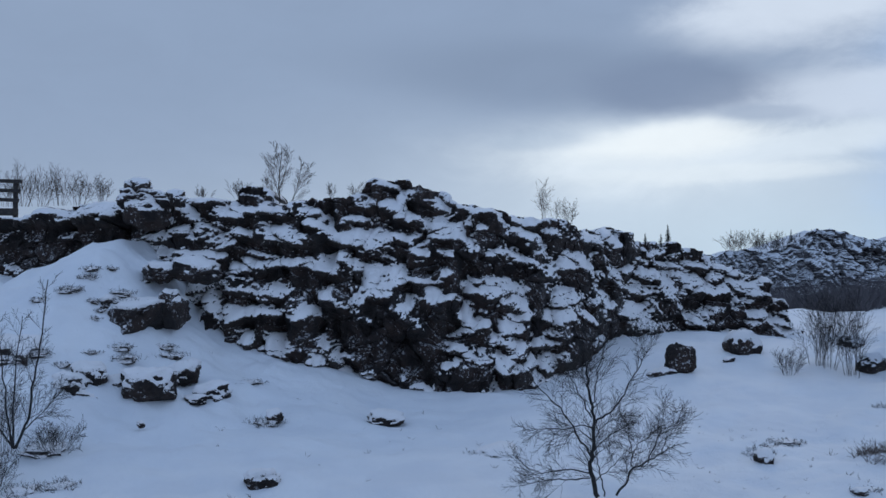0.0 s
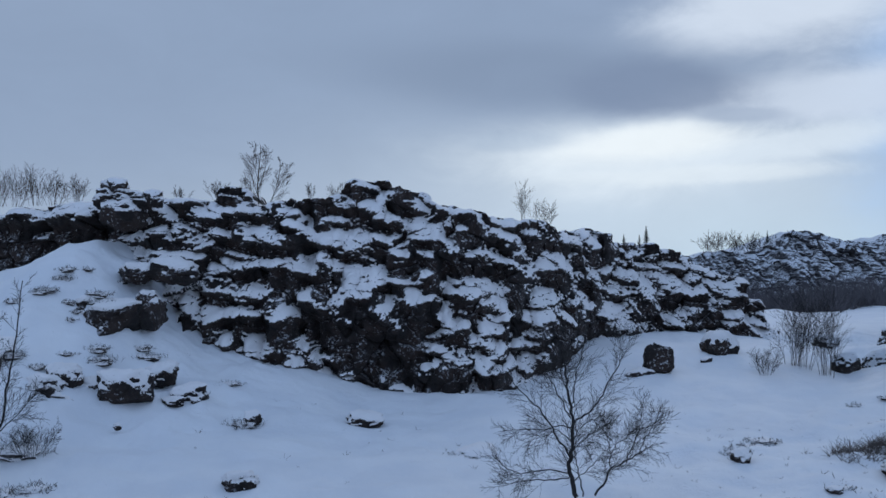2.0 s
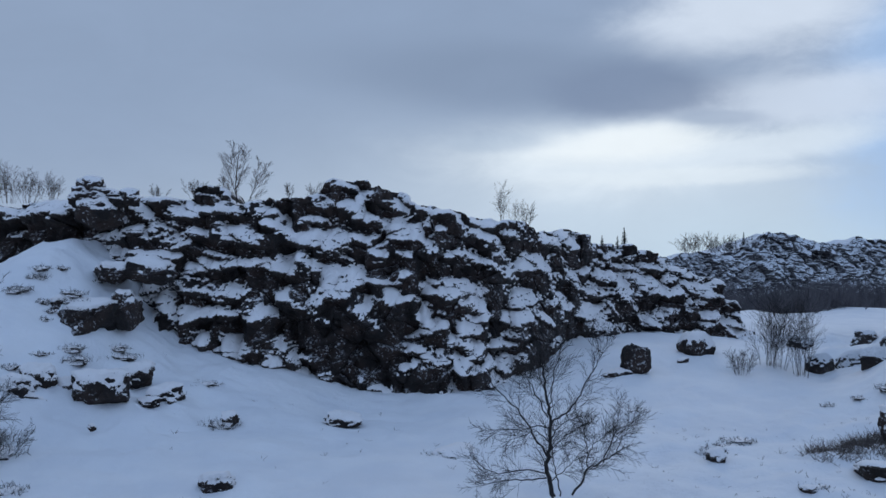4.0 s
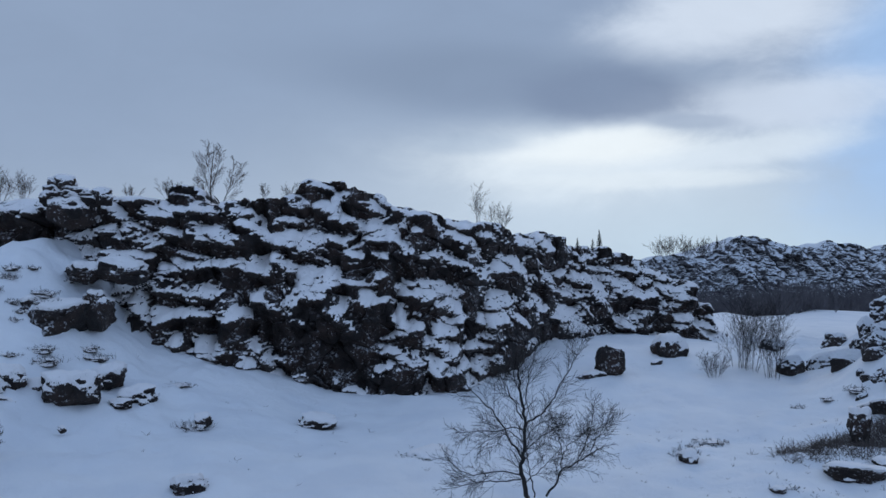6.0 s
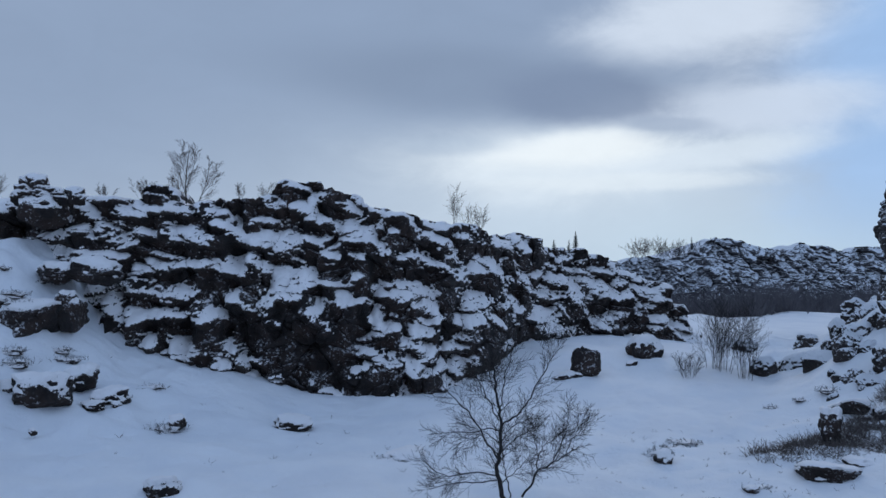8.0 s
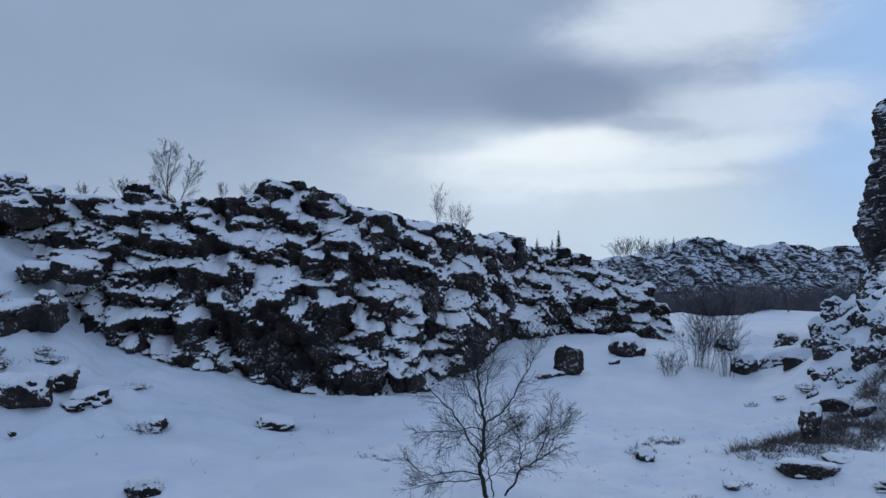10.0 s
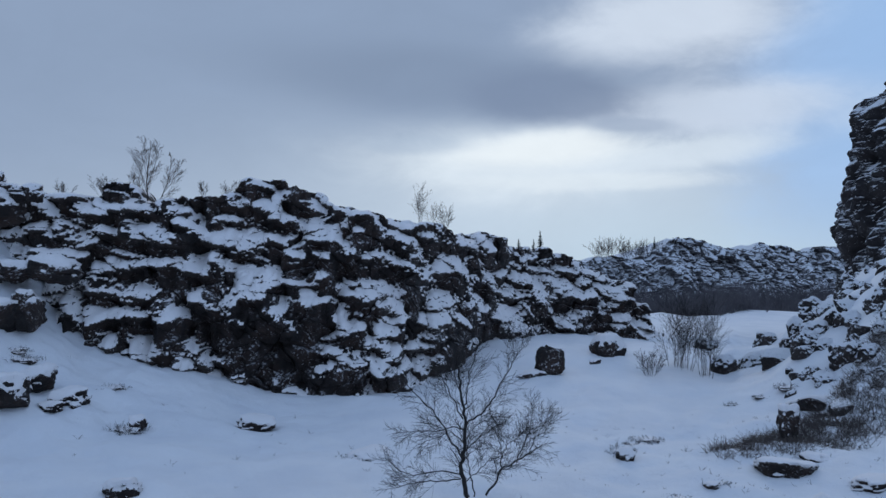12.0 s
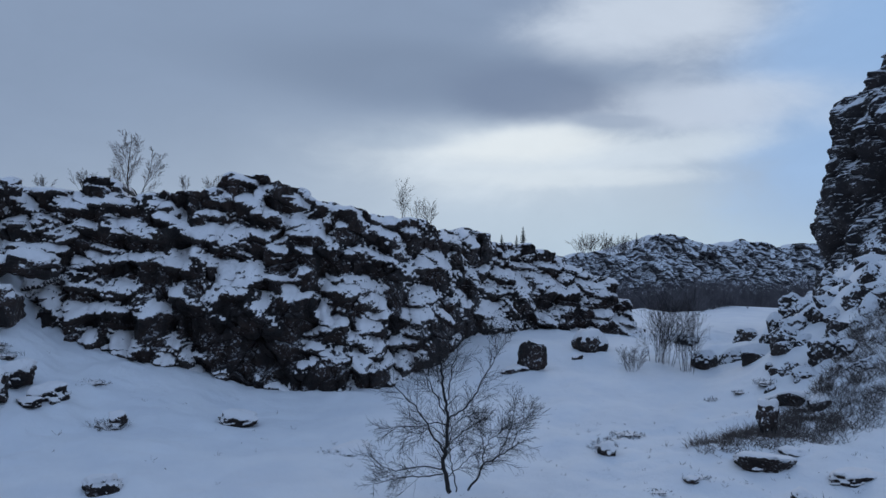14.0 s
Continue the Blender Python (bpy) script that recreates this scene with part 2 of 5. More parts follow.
def ground_relief(x, y):
    near = (1 - smooth(60, 120, np.hypot(x, y)))
    lumps = (fbm(x / 3.1, y / 3.1, x * 0, 5, 4) - 0.5) * 0.55 + (fbm(x / 0.6, y / 0.9, x * 0, 9, 3) - 0.5) * 0.15
    lumps = lumps + (fbm(x / 1.1, y / 1.5, x * 0, 15, 3) - 0.5) * 0.45 * smooth(3, 8, x) * (1 - smooth(22, 27, y))
    lumps = lumps + (fbm(x / 1.3, y / 1.3, x * 0, 19, 4) - 0.5) * 0.75 * smooth(-2, -6, x) * smooth(17, 20, y)
    lumps = lumps + (fbm(x / 1.7, y / 1.7, x * 0, 29, 4) - 0.5) * 1.1 * smooth(14, 19, x) * smooth(20, 25, y) * (1 - smooth(40, 50, y))
    lumps = lumps + (fbm(x / 7, y / 9, x * 0, 37, 3) - 0.42) * 5.0 * smooth(62, 80, y) * smooth(18, 28, x) * (1 - smooth(100, 125, y))
    return lumps * near + (fbm(x / 60, y / 60, x * 0, 3, 3) - 0.5) * 5 * smooth(120, 400, np.hypot(x, y))


def ground_z(x, y):
    a, b = np.array([float(x)]), np.array([float(y)])
    return float((ground_level(a, b) + ground_relief(a, b))[0])


def spread(lo, hi, step, far, grow=1.22):
    mid = list(np.arange(lo, hi + step / 2, step))
    out, s, v = [], step, hi
    while v < far:
        s *= grow
        v += s
        out.append(v)
    before, s, v = [], step, lo
    while v > -far:
        s *= grow
        v -= s
        before.append(v)
    return np.array(before[::-1] + mid + out)


gx, gy = np.meshgrid(spread(-20, 30, 0.14, 2500), spread(8, 45, 0.14, 2500))
thing("ground", sheet("ground", gx, gy, ground_level(gx, gy) + ground_relief(gx, gy)), SNOW,
      "snow-covered valley floor with drifts and scattered grass specks", "ground", kind="structure")

# ---- cliff masses ----
FRONT_X = (-45, -15, -8.8, -3.4, 2.2, 4.4, 7.8, 11.7, 15.2, 20)
FRONT_Y = (30, 28, 26.5, 27, 28, 30, 36, 41, 43, 44)
CREST_X = (-45, -16.67, -13.81, -11.07, -7.83, -4.62, -3.39, -2.60, -1.35, -0.51, 0.97, 2.48, 5.03, 7.93, 10.61, 13.66, 16.94, 18.90, 19.75)
CREST_Z = (6.43, 6.43, 6.84, 7.06, 7.01, 7.09, 7.09, 7.66, 7.68, 7.37, 6.84, 6.44, 6.29, 6.47, 5.94, 5.67, 4.14, 2.05, -0.32)


def cliff_mass(name, x0, x1, front, crest, lean, step, mat, label, seed, block=1.0, back=40.0, rows=95, foot=-0.6):
    """A broken rock face with a snowy plateau behind it."""
    xs = np.arange(x0, x1 + step / 2, step)
    v = np.linspace(0, 1, rows)
    X, V = np.meshgrid(xs, v)
    top = crest(X) + (fbm(X / 2.4, X * 0, X * 0, seed + 2, 4) - 0.5) * 1.6 * block
    Z = foot + (top - foot) * V
    U = X + (fbm(X / 1.6, Z / 1.6, X * 0, seed + 21, 3) - 0.5) * 2.0 + 0.25 * Z
    S = Z + (fbm(X / 1.4, Z / 1.4, X * 0, seed + 31, 3) - 0.5) * 1.6
    big, edge_b, slab, _ = cells(U / (2.0 * block), S / (2.4 * block), seed, True)
    mid, edge_m, chip, _ = cells(U / (0.85 * block), S / (0.7 * block), seed + 5, True)
    push = 1.3 * big + 0.5 * mid + 1.3 * slab + 0.7 * chip + 0.4 * fbm(X / 0.5 / block, Z / 0.5 / block, X * 0, seed + 9, 3)
    push = push - 0.5 * smooth(0.14, 0.0, edge_b) - 0.2 * smooth(0.14, 0.0, edge_m)
    Y = front(X) + Z * lean + 1.4 * block - push * block
    Z = Z + (fbm(X / 0.5, Z / 0.5, X * 0, seed + 4, 3) - 0.5) * 0.35 * block
    n = 26
    d = np.linspace(0, 1, n)[1:, None] ** 1.6 * back
    bx = np.repeat(xs[None, :], n - 1, 0)
    by = Y[-1:, :] + d
    bz = Z[-1:, :] - 0.07 * d + (fbm(bx / 2, by / 2, bx * 0, seed + 7, 3) - 0.5) * 0.8 * smooth(0, 3, d)
    bz[-1, :] = foot
    ob = thing(name, sheet(name, np.vstack([X, bx]), np.vstack([Y, by]), np.vstack([Z, bz]), False), mat, label, "cliff", kind="structure")
    return ob


# snow-dusted far face; its pale stone colour stands in for haze
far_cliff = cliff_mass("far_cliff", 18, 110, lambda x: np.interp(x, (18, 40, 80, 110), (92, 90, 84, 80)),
                       lambda x: np.interp(x, (24.4, 29.4, 33.6, 36.8, 38.9, 42.3, 43.3, 45.5, 49.2, 53.7, 57.6, 64.6, 90.0), (4.81, 6.7, 7.5, 7.0, 7.3, 9.2, 9.5, 9.2, 8.2, 8.8, 8.2, 8.4, 9.0)), 0.5, 0.16, LAVA_HAZED,
                       "distant lava cliff dusted with snow across the valley, haze in its colour", 51, 1.0, 60, 110)

# ---- rocks of the cliff ----


def unit_ball(level):
    bm = bmesh.new()
    bmesh.ops.create_icosphere(bm, subdivisions=level, radius=1)
    v = np.array([tuple(p.co) for p in bm.verts])
    f = [[p.index for p in q.verts] for q in bm.faces]
    bm.free()
    return v, f


BALL, BALL_F = unit_ball(4)


def ball_normals(p):
    f = np.array(BALL_F)
    n = np.cross(p[f[:, 1]] - p[f[:, 0]], p[f[:, 2]] - p[f[:, 0]])
    out = np.zeros_like(p)
    for k in range(3):
        np.add.at(out, f[:, k], n)
    return out / (np.linalg.norm(out, axis=1, keepdims=True) + 1e-12)


def rock_shape(seed, box=0.0):
    """A worn, uneven lump within a unit box, and the snow that lies on it."""
    rng = np.random.RandomState(seed)
    n = rng.uniform(2.2, 3.4) + box
    p = BALL / (np.abs(BALL) ** n).sum(1, keepdims=True) ** (1 / n)
    for _ in range(10):
        q = rng.normal(size=3)
        q /= np.linalg.norm(q)
        over = np.maximum(0, p @ q - rng.uniform(0.7, 1.0) + 0.05 * box)
        p = p - over[:, None] * q * 0.8
    s = rng.uniform(0, 50)
    lump = fbm(p[:, 0] * 1.3 + s, p[:, 1] * 1.3, p[:, 2] * 1.3, seed, 2) - 0.5
    crack = np.abs(fbm(p[:, 0] * 2.6 + s, p[:, 1] * 2.6, p[:, 2] * 2.6, seed + 3, 3) - 0.5)
    grit = fbm(p[:, 0] * 7 + s, p[:, 1] * 7, p[:, 2] * 7, seed + 6, 2) - 0.5
    calm = 0.45 if box else 1.0
    p = p * (1 + calm * (0.6 * lump + 0.8 * np.minimum(crack, 0.16)) + 0.13 * grit)[:, None]
    p = (p - (p.max(0) + p.min(0)) / 2) / (p.max(0) - p.min(0))
    body = mesh_of("rock", p.tolist(), BALL_F, False)
    nrm = ball_normals(p)
    ragged = fbm(p[:, 0] * 5 + s, p[:, 1] * 5, p[:, 2] * 5, seed + 9, 4) - 0.5
    lies = smooth(0.50, 0.66, nrm[:, 2] + 0.8 * ragged + 0.5 * p[:, 2])[:, None]
    puff = 0.015 + 0.045 * fbm(p[:, 0] * 3 + s, p[:, 1] * 3, p[:, 2] * 3, seed + 12, 2)[:, None]
    c = p * (0.9 + 0.1 * lies) + lies * puff * (nrm * 0.6 + (0, 0, 0.6))
    cap = mesh_of("snow_cap", c.tolist(), BALL_F, True)
    lies = smooth(0.05, 0.30, nrm[:, 2] + 0.9 * ragged + 0.5 * p[:, 2])[:, None]
    c = p * (0.88 + 0.12 * lies) + lies * (puff + 0.035) * (nrm * 0.6 + (0, 0, 0.8))
    deep = mesh_of("snow_cap", c.tolist(), BALL_F, True)
    return body, cap, deep


SHAPES = [rock_shape(i) for i in range(16)] + [rock_shape(i, 4.0) for i in range(16, 22)]
for body, cap, deep_cap in SHAPES:
    body.materials.append(LAVA)
    cap.materials.append(SNOW_CAP)
    deep_cap.materials.append(SNOW_CAP)
rock_rng = random.Random(7)


def snowed_copy(body):
    """The same lump with snow lying on its level sides."""
    me = body.copy()
    me.materials.clear()
    me.materials.append(LAVA_SNOWED)
    return me


SHARDS = [snowed_copy(body) for body, _, _ in SHAPES[10:]]


def shard(x, y, z, w, h, label, group, tilt=25):
    """A fallen block that lies half in the snow."""
    ob = new("boulder", SHARDS[rock_rng.randrange(len(SHARDS))])
    ob.matrix_world = pose(x, y, z - 0.25 * h, rock_rng.uniform(-tilt, tilt), rock_rng.uniform(-tilt, tilt), rock_rng.uniform(0, 360)) @ Matrix.Diagonal((w, w * rock_rng.uniform(0.7, 1.1), h * 1.5, 1))
    return tagged(ob, label, "boulder", group)


def rock(x, y, z, w, h, cap, parent=None, name="rock", label="", group="", deep=0.95, lean=8, sunk=0.7, blocky=False, grow=1.0, snowed=False):
    """A rock with its snow; sunk: the share of it that lies below its foot."""
    body, snow, drift = SHAPES[rock_rng.randrange(16, 22) if blocky else rock_rng.randrange(16)]
    ob = new(name, body)
    tall = h * (1 + sunk)
    spin = rock_rng.uniform(-25, 25)
    w = w * grow
    h = h * grow
    ob.matrix_world = pose(x, y, z + h / 2 - tall / 2, rock_rng.uniform(-6, 6), rock_rng.uniform(-lean, lean), spin) @ Matrix.Diagonal((w, w * deep, tall, 1))
    if parent:
        ob.parent = parent
    else:
        tagged(ob, label, "boulder", group)
    if cap > 0.12 * h:
        top = new("snow_cap", drift if snowed else snow)
        top.parent = ob
    return ob


def stone_block(x, y, z, w, deep, h, flare, seed, parent=None, label="", group="", snow=True, bare=0.0):
    """An upright broken block with a flat top; z is its foot, flare: how much wider its head is."""
    n = 4.5
    p = BALL / (np.abs(BALL) ** n).sum(1, keepdims=True) ** (1 / n)
    wide = 1 + flare * p[:, 2:]
    p = p * np.hstack([wide, wide, np.ones_like(wide)])
    rng = np.random.RandomState(seed)
    for _ in range(14):
        q = rng.normal(size=3)
        q /= np.linalg.norm(q)
        p = p - np.maximum(0, p @ q - rng.uniform(0.72, 1.05))[:, None] * q * 0.9
    grit = fbm(p[:, 0] * 6 + seed, p[:, 1] * 6, p[:, 2] * 6, seed + 2, 3, 0.6) - 0.5
    rough = fbm(p[:, 0] * 1.6 + seed, p[:, 1] * 1.6, p[:, 2] * 1.6, seed, 4, 0.6) - 0.5
    notch = smooth(0.10, 0.0, np.abs(fbm(p[:, 0] * 1.1, p[:, 1] * 1.1, p[:, 2] * 1.7 + seed, seed + 4, 2) - 0.5))
    p = p * (1 + 0.40 * rough + 0.22 * grit - 0.12 * notch)[:, None] * (w / 1.9, deep / 1.9, h / 1.9)
    ob = thing("rock" if parent else "boulder", mesh_of("block", p.tolist(), BALL_F, False), LAVA, label, "" if parent else "boulder", group, at=(x, y, z + h / 2))
    if parent:
        ob.parent = parent
    if snow:
        nrm = ball_normals(p)
        ragged = fbm(p[:, 0] * 3 + seed, p[:, 1] * 3, p[:, 2] * 3, seed + 9, 4) - 0.5
        lies = smooth(0.12 + bare, 0.40 + bare, nrm[:, 2] + (1.1 - bare) * ragged)[:, None]
        c = p * (0.9 + 0.1 * lies) + lies * 0.07 * (nrm * 0.5 + (0, 0, 1.0))
        part("snow_cap", mesh_of("snow_cap", c.tolist(), BALL_F, True), SNOW_CAP, ob)
    return ob


# ---- the main cliff: ledges as (x, z of the middle, width, height, snow on top) ----
UPPER_LEFT = [
    (-7.24, 6.10, 2.07, 0.83, 0.32),
    (-8.39, 6.30, 0.65, 0.54, 0.10),
    (-9.12, 5.25, 1.50, 1.07, 0.32),
    (-7.34, 5.24, 1.61, 1.09, 0.20),
    (-6.43, 5.91, 0.87, 1.01, 0.20),
    (-5.18, 5.12, 2.05, 1.16, 0.48),
    (-4.28, 5.51, 1.13, 0.93, 0.24),
    (-6.32, 4.73, 1.28, 0.52, 0.20),
    (-4.87, 6.34, 1.54, 0.61, 0.24),
    (-5.00, 6.73, 1.33, 0.47, 0.16),
    (-6.84, 7.09, 1.21, 0.67, 0.10),
    (-9.55, 5.96, 0.65, 0.50, 0.10),
    (-9.05, 6.29, 0.96, 0.48, 0.28),
    (-8.10, 6.78, 1.31, 0.36, 0.16),
    (-8.91, 6.82, 1.09, 0.36, 0.20),
]
MIDDLE_LEFT = [
    (-8.51, 4.53, 2.33, 1.02, 0.27),
    (-6.86, 4.28, 1.49, 0.75, 0.31),
    (-5.26, 4.17, 1.60, 1.16, 0.28),
    (-4.07, 4.76, 0.97, 0.56, 0.24),
    (-3.83, 4.02, 1.17, 1.15, 0.36),
    (-9.98, 4.58, 1.18, 0.51, 0.16),
    (-7.56, 3.69, 1.89, 1.01, 0.51),
    (-5.93, 3.63, 1.69, 1.02, 0.59),
    (-5.10, 2.77, 1.46, 1.01, 0.31),
    (-6.79, 2.67, 1.56, 1.31, 0.54),
    (-8.03, 2.92, 1.04, 1.23, 0.27),
    (-3.74, 3.08, 1.27, 1.23, 0.35),
    (-4.06, 2.96, 0.63, 0.35, 0.16),
]
LOWER_LEFT = [
    (-6.62, 1.93, 0.82, 0.84, 0.23),
    (-5.50, 1.86, 1.24, 1.34, 0.57),
    (-4.28, 2.00, 1.04, 0.77, 0.19),
    (-3.98, 1.68, 0.62, 0.92, 0.34),
    (-3.10, 1.63, 0.58, 0.83, 0.35),
    (-4.81, 1.49, 1.13, 0.88, 0.15),
    (-3.49, 1.31, 1.13, 0.63, 0.15),
    (-2.84, 1.32, 0.83, 0.73, 0.15),
    (-3.10, 0.88, 1.13, 0.53, 0.23),
    (-2.35, 0.70, 0.72, 0.95, 0.19),
    (-2.83, 3.20, 0.81, 1.30, 0.31),
    (-7.29, 2.17, 1.23, 0.84, 0.08),
]
SUMMIT = [
    (-2.28, 7.36, 1.31, 0.92, 0.25),
    (-1.52, 7.62, 0.68, 0.48, 0.11),
    (-0.82, 7.00, 1.18, 0.90, 0.17),
    (-0.13, 7.09, 0.82, 0.63, 0.25),
    (-3.11, 6.08, 0.93, 0.53, 0.20),
    (-1.63, 6.33, 2.23, 0.91, 0.45),
    (-0.02, 5.96, 1.34, 0.62, 0.37),
    (0.02, 5.37, 1.22, 0.86, 0.25),
    (-0.79, 4.73, 0.92, 1.06, 0.28),
    (-2.46, 4.80, 1.20, 0.68, 0.18),
    (-2.92, 5.56, 1.97, 0.85, 0.69),
    (-3.37, 6.57, 1.22, 0.68, 0.16),
    (0.74, 5.21, 0.89, 0.87, 0.45),
    (0.97, 6.54, 1.02, 0.71, 0.17),
    (0.16, 4.83, 0.66, 0.65, 0.25),
    (-4.00, 6.85, 0.89, 0.45, 0.16),
]
UPPER_RIGHT = [
    (1.92, 6.31, 1.14, 0.76, 0.17),
    (1.06, 5.83, 0.90, 1.00, 0.38),
    (2.22, 5.52, 0.79, 0.67, 0.21),
    (3.02, 5.51, 1.27, 0.86, 0.34),
    (3.05, 6.23, 1.63, 0.56, 0.26),
    (4.42, 5.56, 1.16, 0.85, 0.22),
    (2.97, 4.43, 1.64, 1.14, 0.30),
    (1.92, 4.76, 0.94, 0.95, 0.21),
    (4.21, 5.08, 0.95, 0.53, 0.18),
    (5.27, 4.78, 1.45, 1.29, 0.65),
    (4.17, 4.44, 1.18, 0.74, 0.35),
    (4.56, 6.26, 1.47, 0.50, 0.18),
    (5.36, 5.79, 0.61, 1.06, 0.12),
    (1.56, 4.45, 0.80, 1.15, 0.12),
]
MIDDLE = [
    (-2.24, 4.24, 1.90, 0.96, 0.56),
    (-2.21, 3.41, 1.32, 1.34, 0.55),
    (-1.30, 2.63, 0.96, 0.98, 0.71),
    (-0.98, 3.80, 1.19, 0.88, 0.32),
    (-0.08, 4.10, 0.98, 0.77, 0.36),
    (-0.28, 3.18, 0.97, 1.44, 0.64),
    (0.97, 3.67, 1.09, 0.93, 0.36),
    (1.08, 2.72, 1.08, 1.16, 0.92),
    (0.32, 2.86, 0.78, 1.70, 0.10),
    (1.53, 3.31, 0.87, 0.57, 0.20),
    (2.06, 3.81, 1.54, 1.02, 0.82),
    (3.05, 3.74, 0.90, 0.92, 0.08),
    (-1.70, 4.72, 0.87, 0.97, 0.16),
]
LOWER_RIGHT = [
    (2.44, 2.41, 1.31, 0.77, 0.44),
    (1.82, 1.79, 0.96, 0.79, 0.52),
    (2.69, 1.55, 0.98, 0.97, 0.48),
    (1.42, 2.66, 0.61, 0.68, 0.20),
    (4.64, 1.88, 0.88, 0.52, 0.22),
    (3.75, 1.57, 1.30, 0.71, 0.25),
    (4.26, 2.17, 1.38, 0.98, 0.13),
    (5.74, 2.03, 1.49, 1.15, 0.14),
    (7.52, 1.88, 1.62, 1.40, 0.15),
    (5.50, 1.27, 1.09, 0.85, 0.09),
    (4.19, 1.12, 1.02, 0.54, 0.25),
    (4.99, 0.83, 0.94, 0.48, 0.17),
    (3.01, 2.86, 0.80, 0.62, 0.17),
    (1.78, 0.94, 0.76, 0.98, 0.59),
    (2.38, 0.86, 0.96, 1.11, 0.12),
]
FOOT = [
    (0.35, 1.49, 0.80, 1.02, 0.43),
    (1.05, 1.16, 1.01, 0.70, 0.31),
    (0.31, 0.66, 1.25, 1.12, 0.15),
    (-0.80, 0.30, 0.87, 0.38, 0.27),
    (-1.22, 0.80, 1.24, 0.69, 0.12),
    (1.37, 0.36, 0.63, 0.35, 0.19),
    (-1.81, 1.47, 1.46, 1.62, 0.08),
    (-0.46, 1.35, 1.26, 1.83, 0.08),
    (-0.96, 2.21, 1.06, 1.25, 0.08),
    (3.59, 0.88, 0.89, 0.53, 0.29),
]
RIGHT_SHOULDER = [
    (6.39, 5.76, 1.55, 0.94, 0.64),
    (7.96, 6.12, 1.30, 0.85, 0.21),
    (7.99, 5.44, 1.29, 0.69, 0.27),
    (9.00, 5.54, 1.01, 1.59, 0.16),
    (7.69, 4.59, 1.54, 0.68, 0.36),
    (7.38, 3.77, 1.92, 0.96, 0.25),
    (5.40, 4.13, 1.20, 1.06, 0.14),
    (4.48, 3.38, 1.76, 1.20, 0.98),
    (7.28, 3.01, 1.89, 1.13, 0.75),
    (9.13, 4.25, 1.47, 0.87, 0.54),
    (10.93, 4.00, 1.55, 0.69, 0.29),
    (8.82, 3.40, 1.73, 0.96, 0.43),
    (10.99, 5.63, 1.26, 0.76, 0.23),
    (9.69, 5.35, 1.21, 0.78, 0.22),
    (12.18, 5.55, 1.17, 0.90, 0.24),
    (13.22, 5.26, 1.31, 0.91, 0.24),
]
WALL = [
    (-15.75, 5.32, 2.03, 2.02, 0.21),
    (-14.32, 5.42, 1.57, 1.70, 0.21),
    (-13.11, 5.77, 1.34, 1.28, 0.21),
    (-12.11, 5.92, 1.33, 0.94, 0.16),
    (-17.29, 5.39, 1.81, 1.89, 0.21),
    (-11.22, 4.76, 0.87, 0.28, 0.16),
]
RIGHT_END = [
    (10.78, 3.12, 1.84, 1.13, 0.79),
    (10.95, 2.37, 1.53, 1.13, 0.11),
    (13.98, 3.15, 2.76, 1.80, 0.60),
    (12.70, 3.01, 1.12, 1.33, 0.15),
    (12.16, 1.77, 1.56, 1.22, 0.29),
    (14.30, 1.82, 1.77, 1.19, 0.24),
    (16.72, 3.83, 2.34, 0.87, 0.56),
    (17.18, 2.70, 1.72, 1.53, 0.31),
    (18.34, 2.63, 1.00, 0.68, 0.25),
    (15.87, 1.76, 1.31, 0.67, 0.36),
    (17.02, 1.77, 1.97, 0.91, 0.61),
    (17.65, 0.77, 1.79, 1.57, 0.18),
    (19.13, 0.71, 1.48, 1.22, 0.30),
    (12.06, 4.70, 1.60, 0.77, 0.24),
    (13.84, 4.53, 1.64, 0.85, 0.24),
    (15.63, 4.35, 1.67, 0.93, 0.31),
]

LEDGES = UPPER_LEFT + MIDDLE_LEFT + LOWER_LEFT + SUMMIT + UPPER_RIGHT + MIDDLE + LOWER_RIGHT + FOOT + RIGHT_SHOULDER + RIGHT_END + WALL


# white beds and bare faces as (x, z, width, height, tilt in degrees)
SNOW_BEDS_A = [
    (-9.06, 6.84, 1.83, 0.28, 0),
    (-9.01, 6.46, 1.01, 0.28, -35),
    (-8.65, 6.12, 1.00, 0.20, -30),
    (-7.70, 6.36, 1.21, 0.28, -5),
    (-6.92, 6.53, 1.22, 0.32, -10),
    (-9.55, 5.70, 0.80, 0.28, 0),
    (-10.17, 5.50, 1.41, 0.40, 0),
    (-8.90, 4.95, 1.19, 0.20, -5),
    (-7.92, 4.89, 0.79, 0.24, -15),
    (-7.48, 5.25, 0.80, 0.24, 20),
    (-6.98, 5.70, 0.60, 0.28, -10),
    (-5.86, 5.71, 1.81, 0.56, 0),
    (-5.15, 5.51, 1.41, 0.48, -8),
    (-4.83, 6.61, 1.02, 0.29, -5),
    (-4.49, 6.03, 1.02, 0.32, -25),
    (-6.35, 4.59, 1.39, 0.28, -10),
    (-5.47, 4.56, 1.29, 0.28, 0),
    (-4.79, 4.60, 0.80, 0.24, -20),
    (-7.10, 4.43, 0.79, 0.28, -5),
    (-6.68, 4.99, 0.99, 0.24, -10),
    (-6.13, 6.54, 0.61, 0.41, 0),
    (-4.15, 4.76, 0.60, 0.24, -45),
]
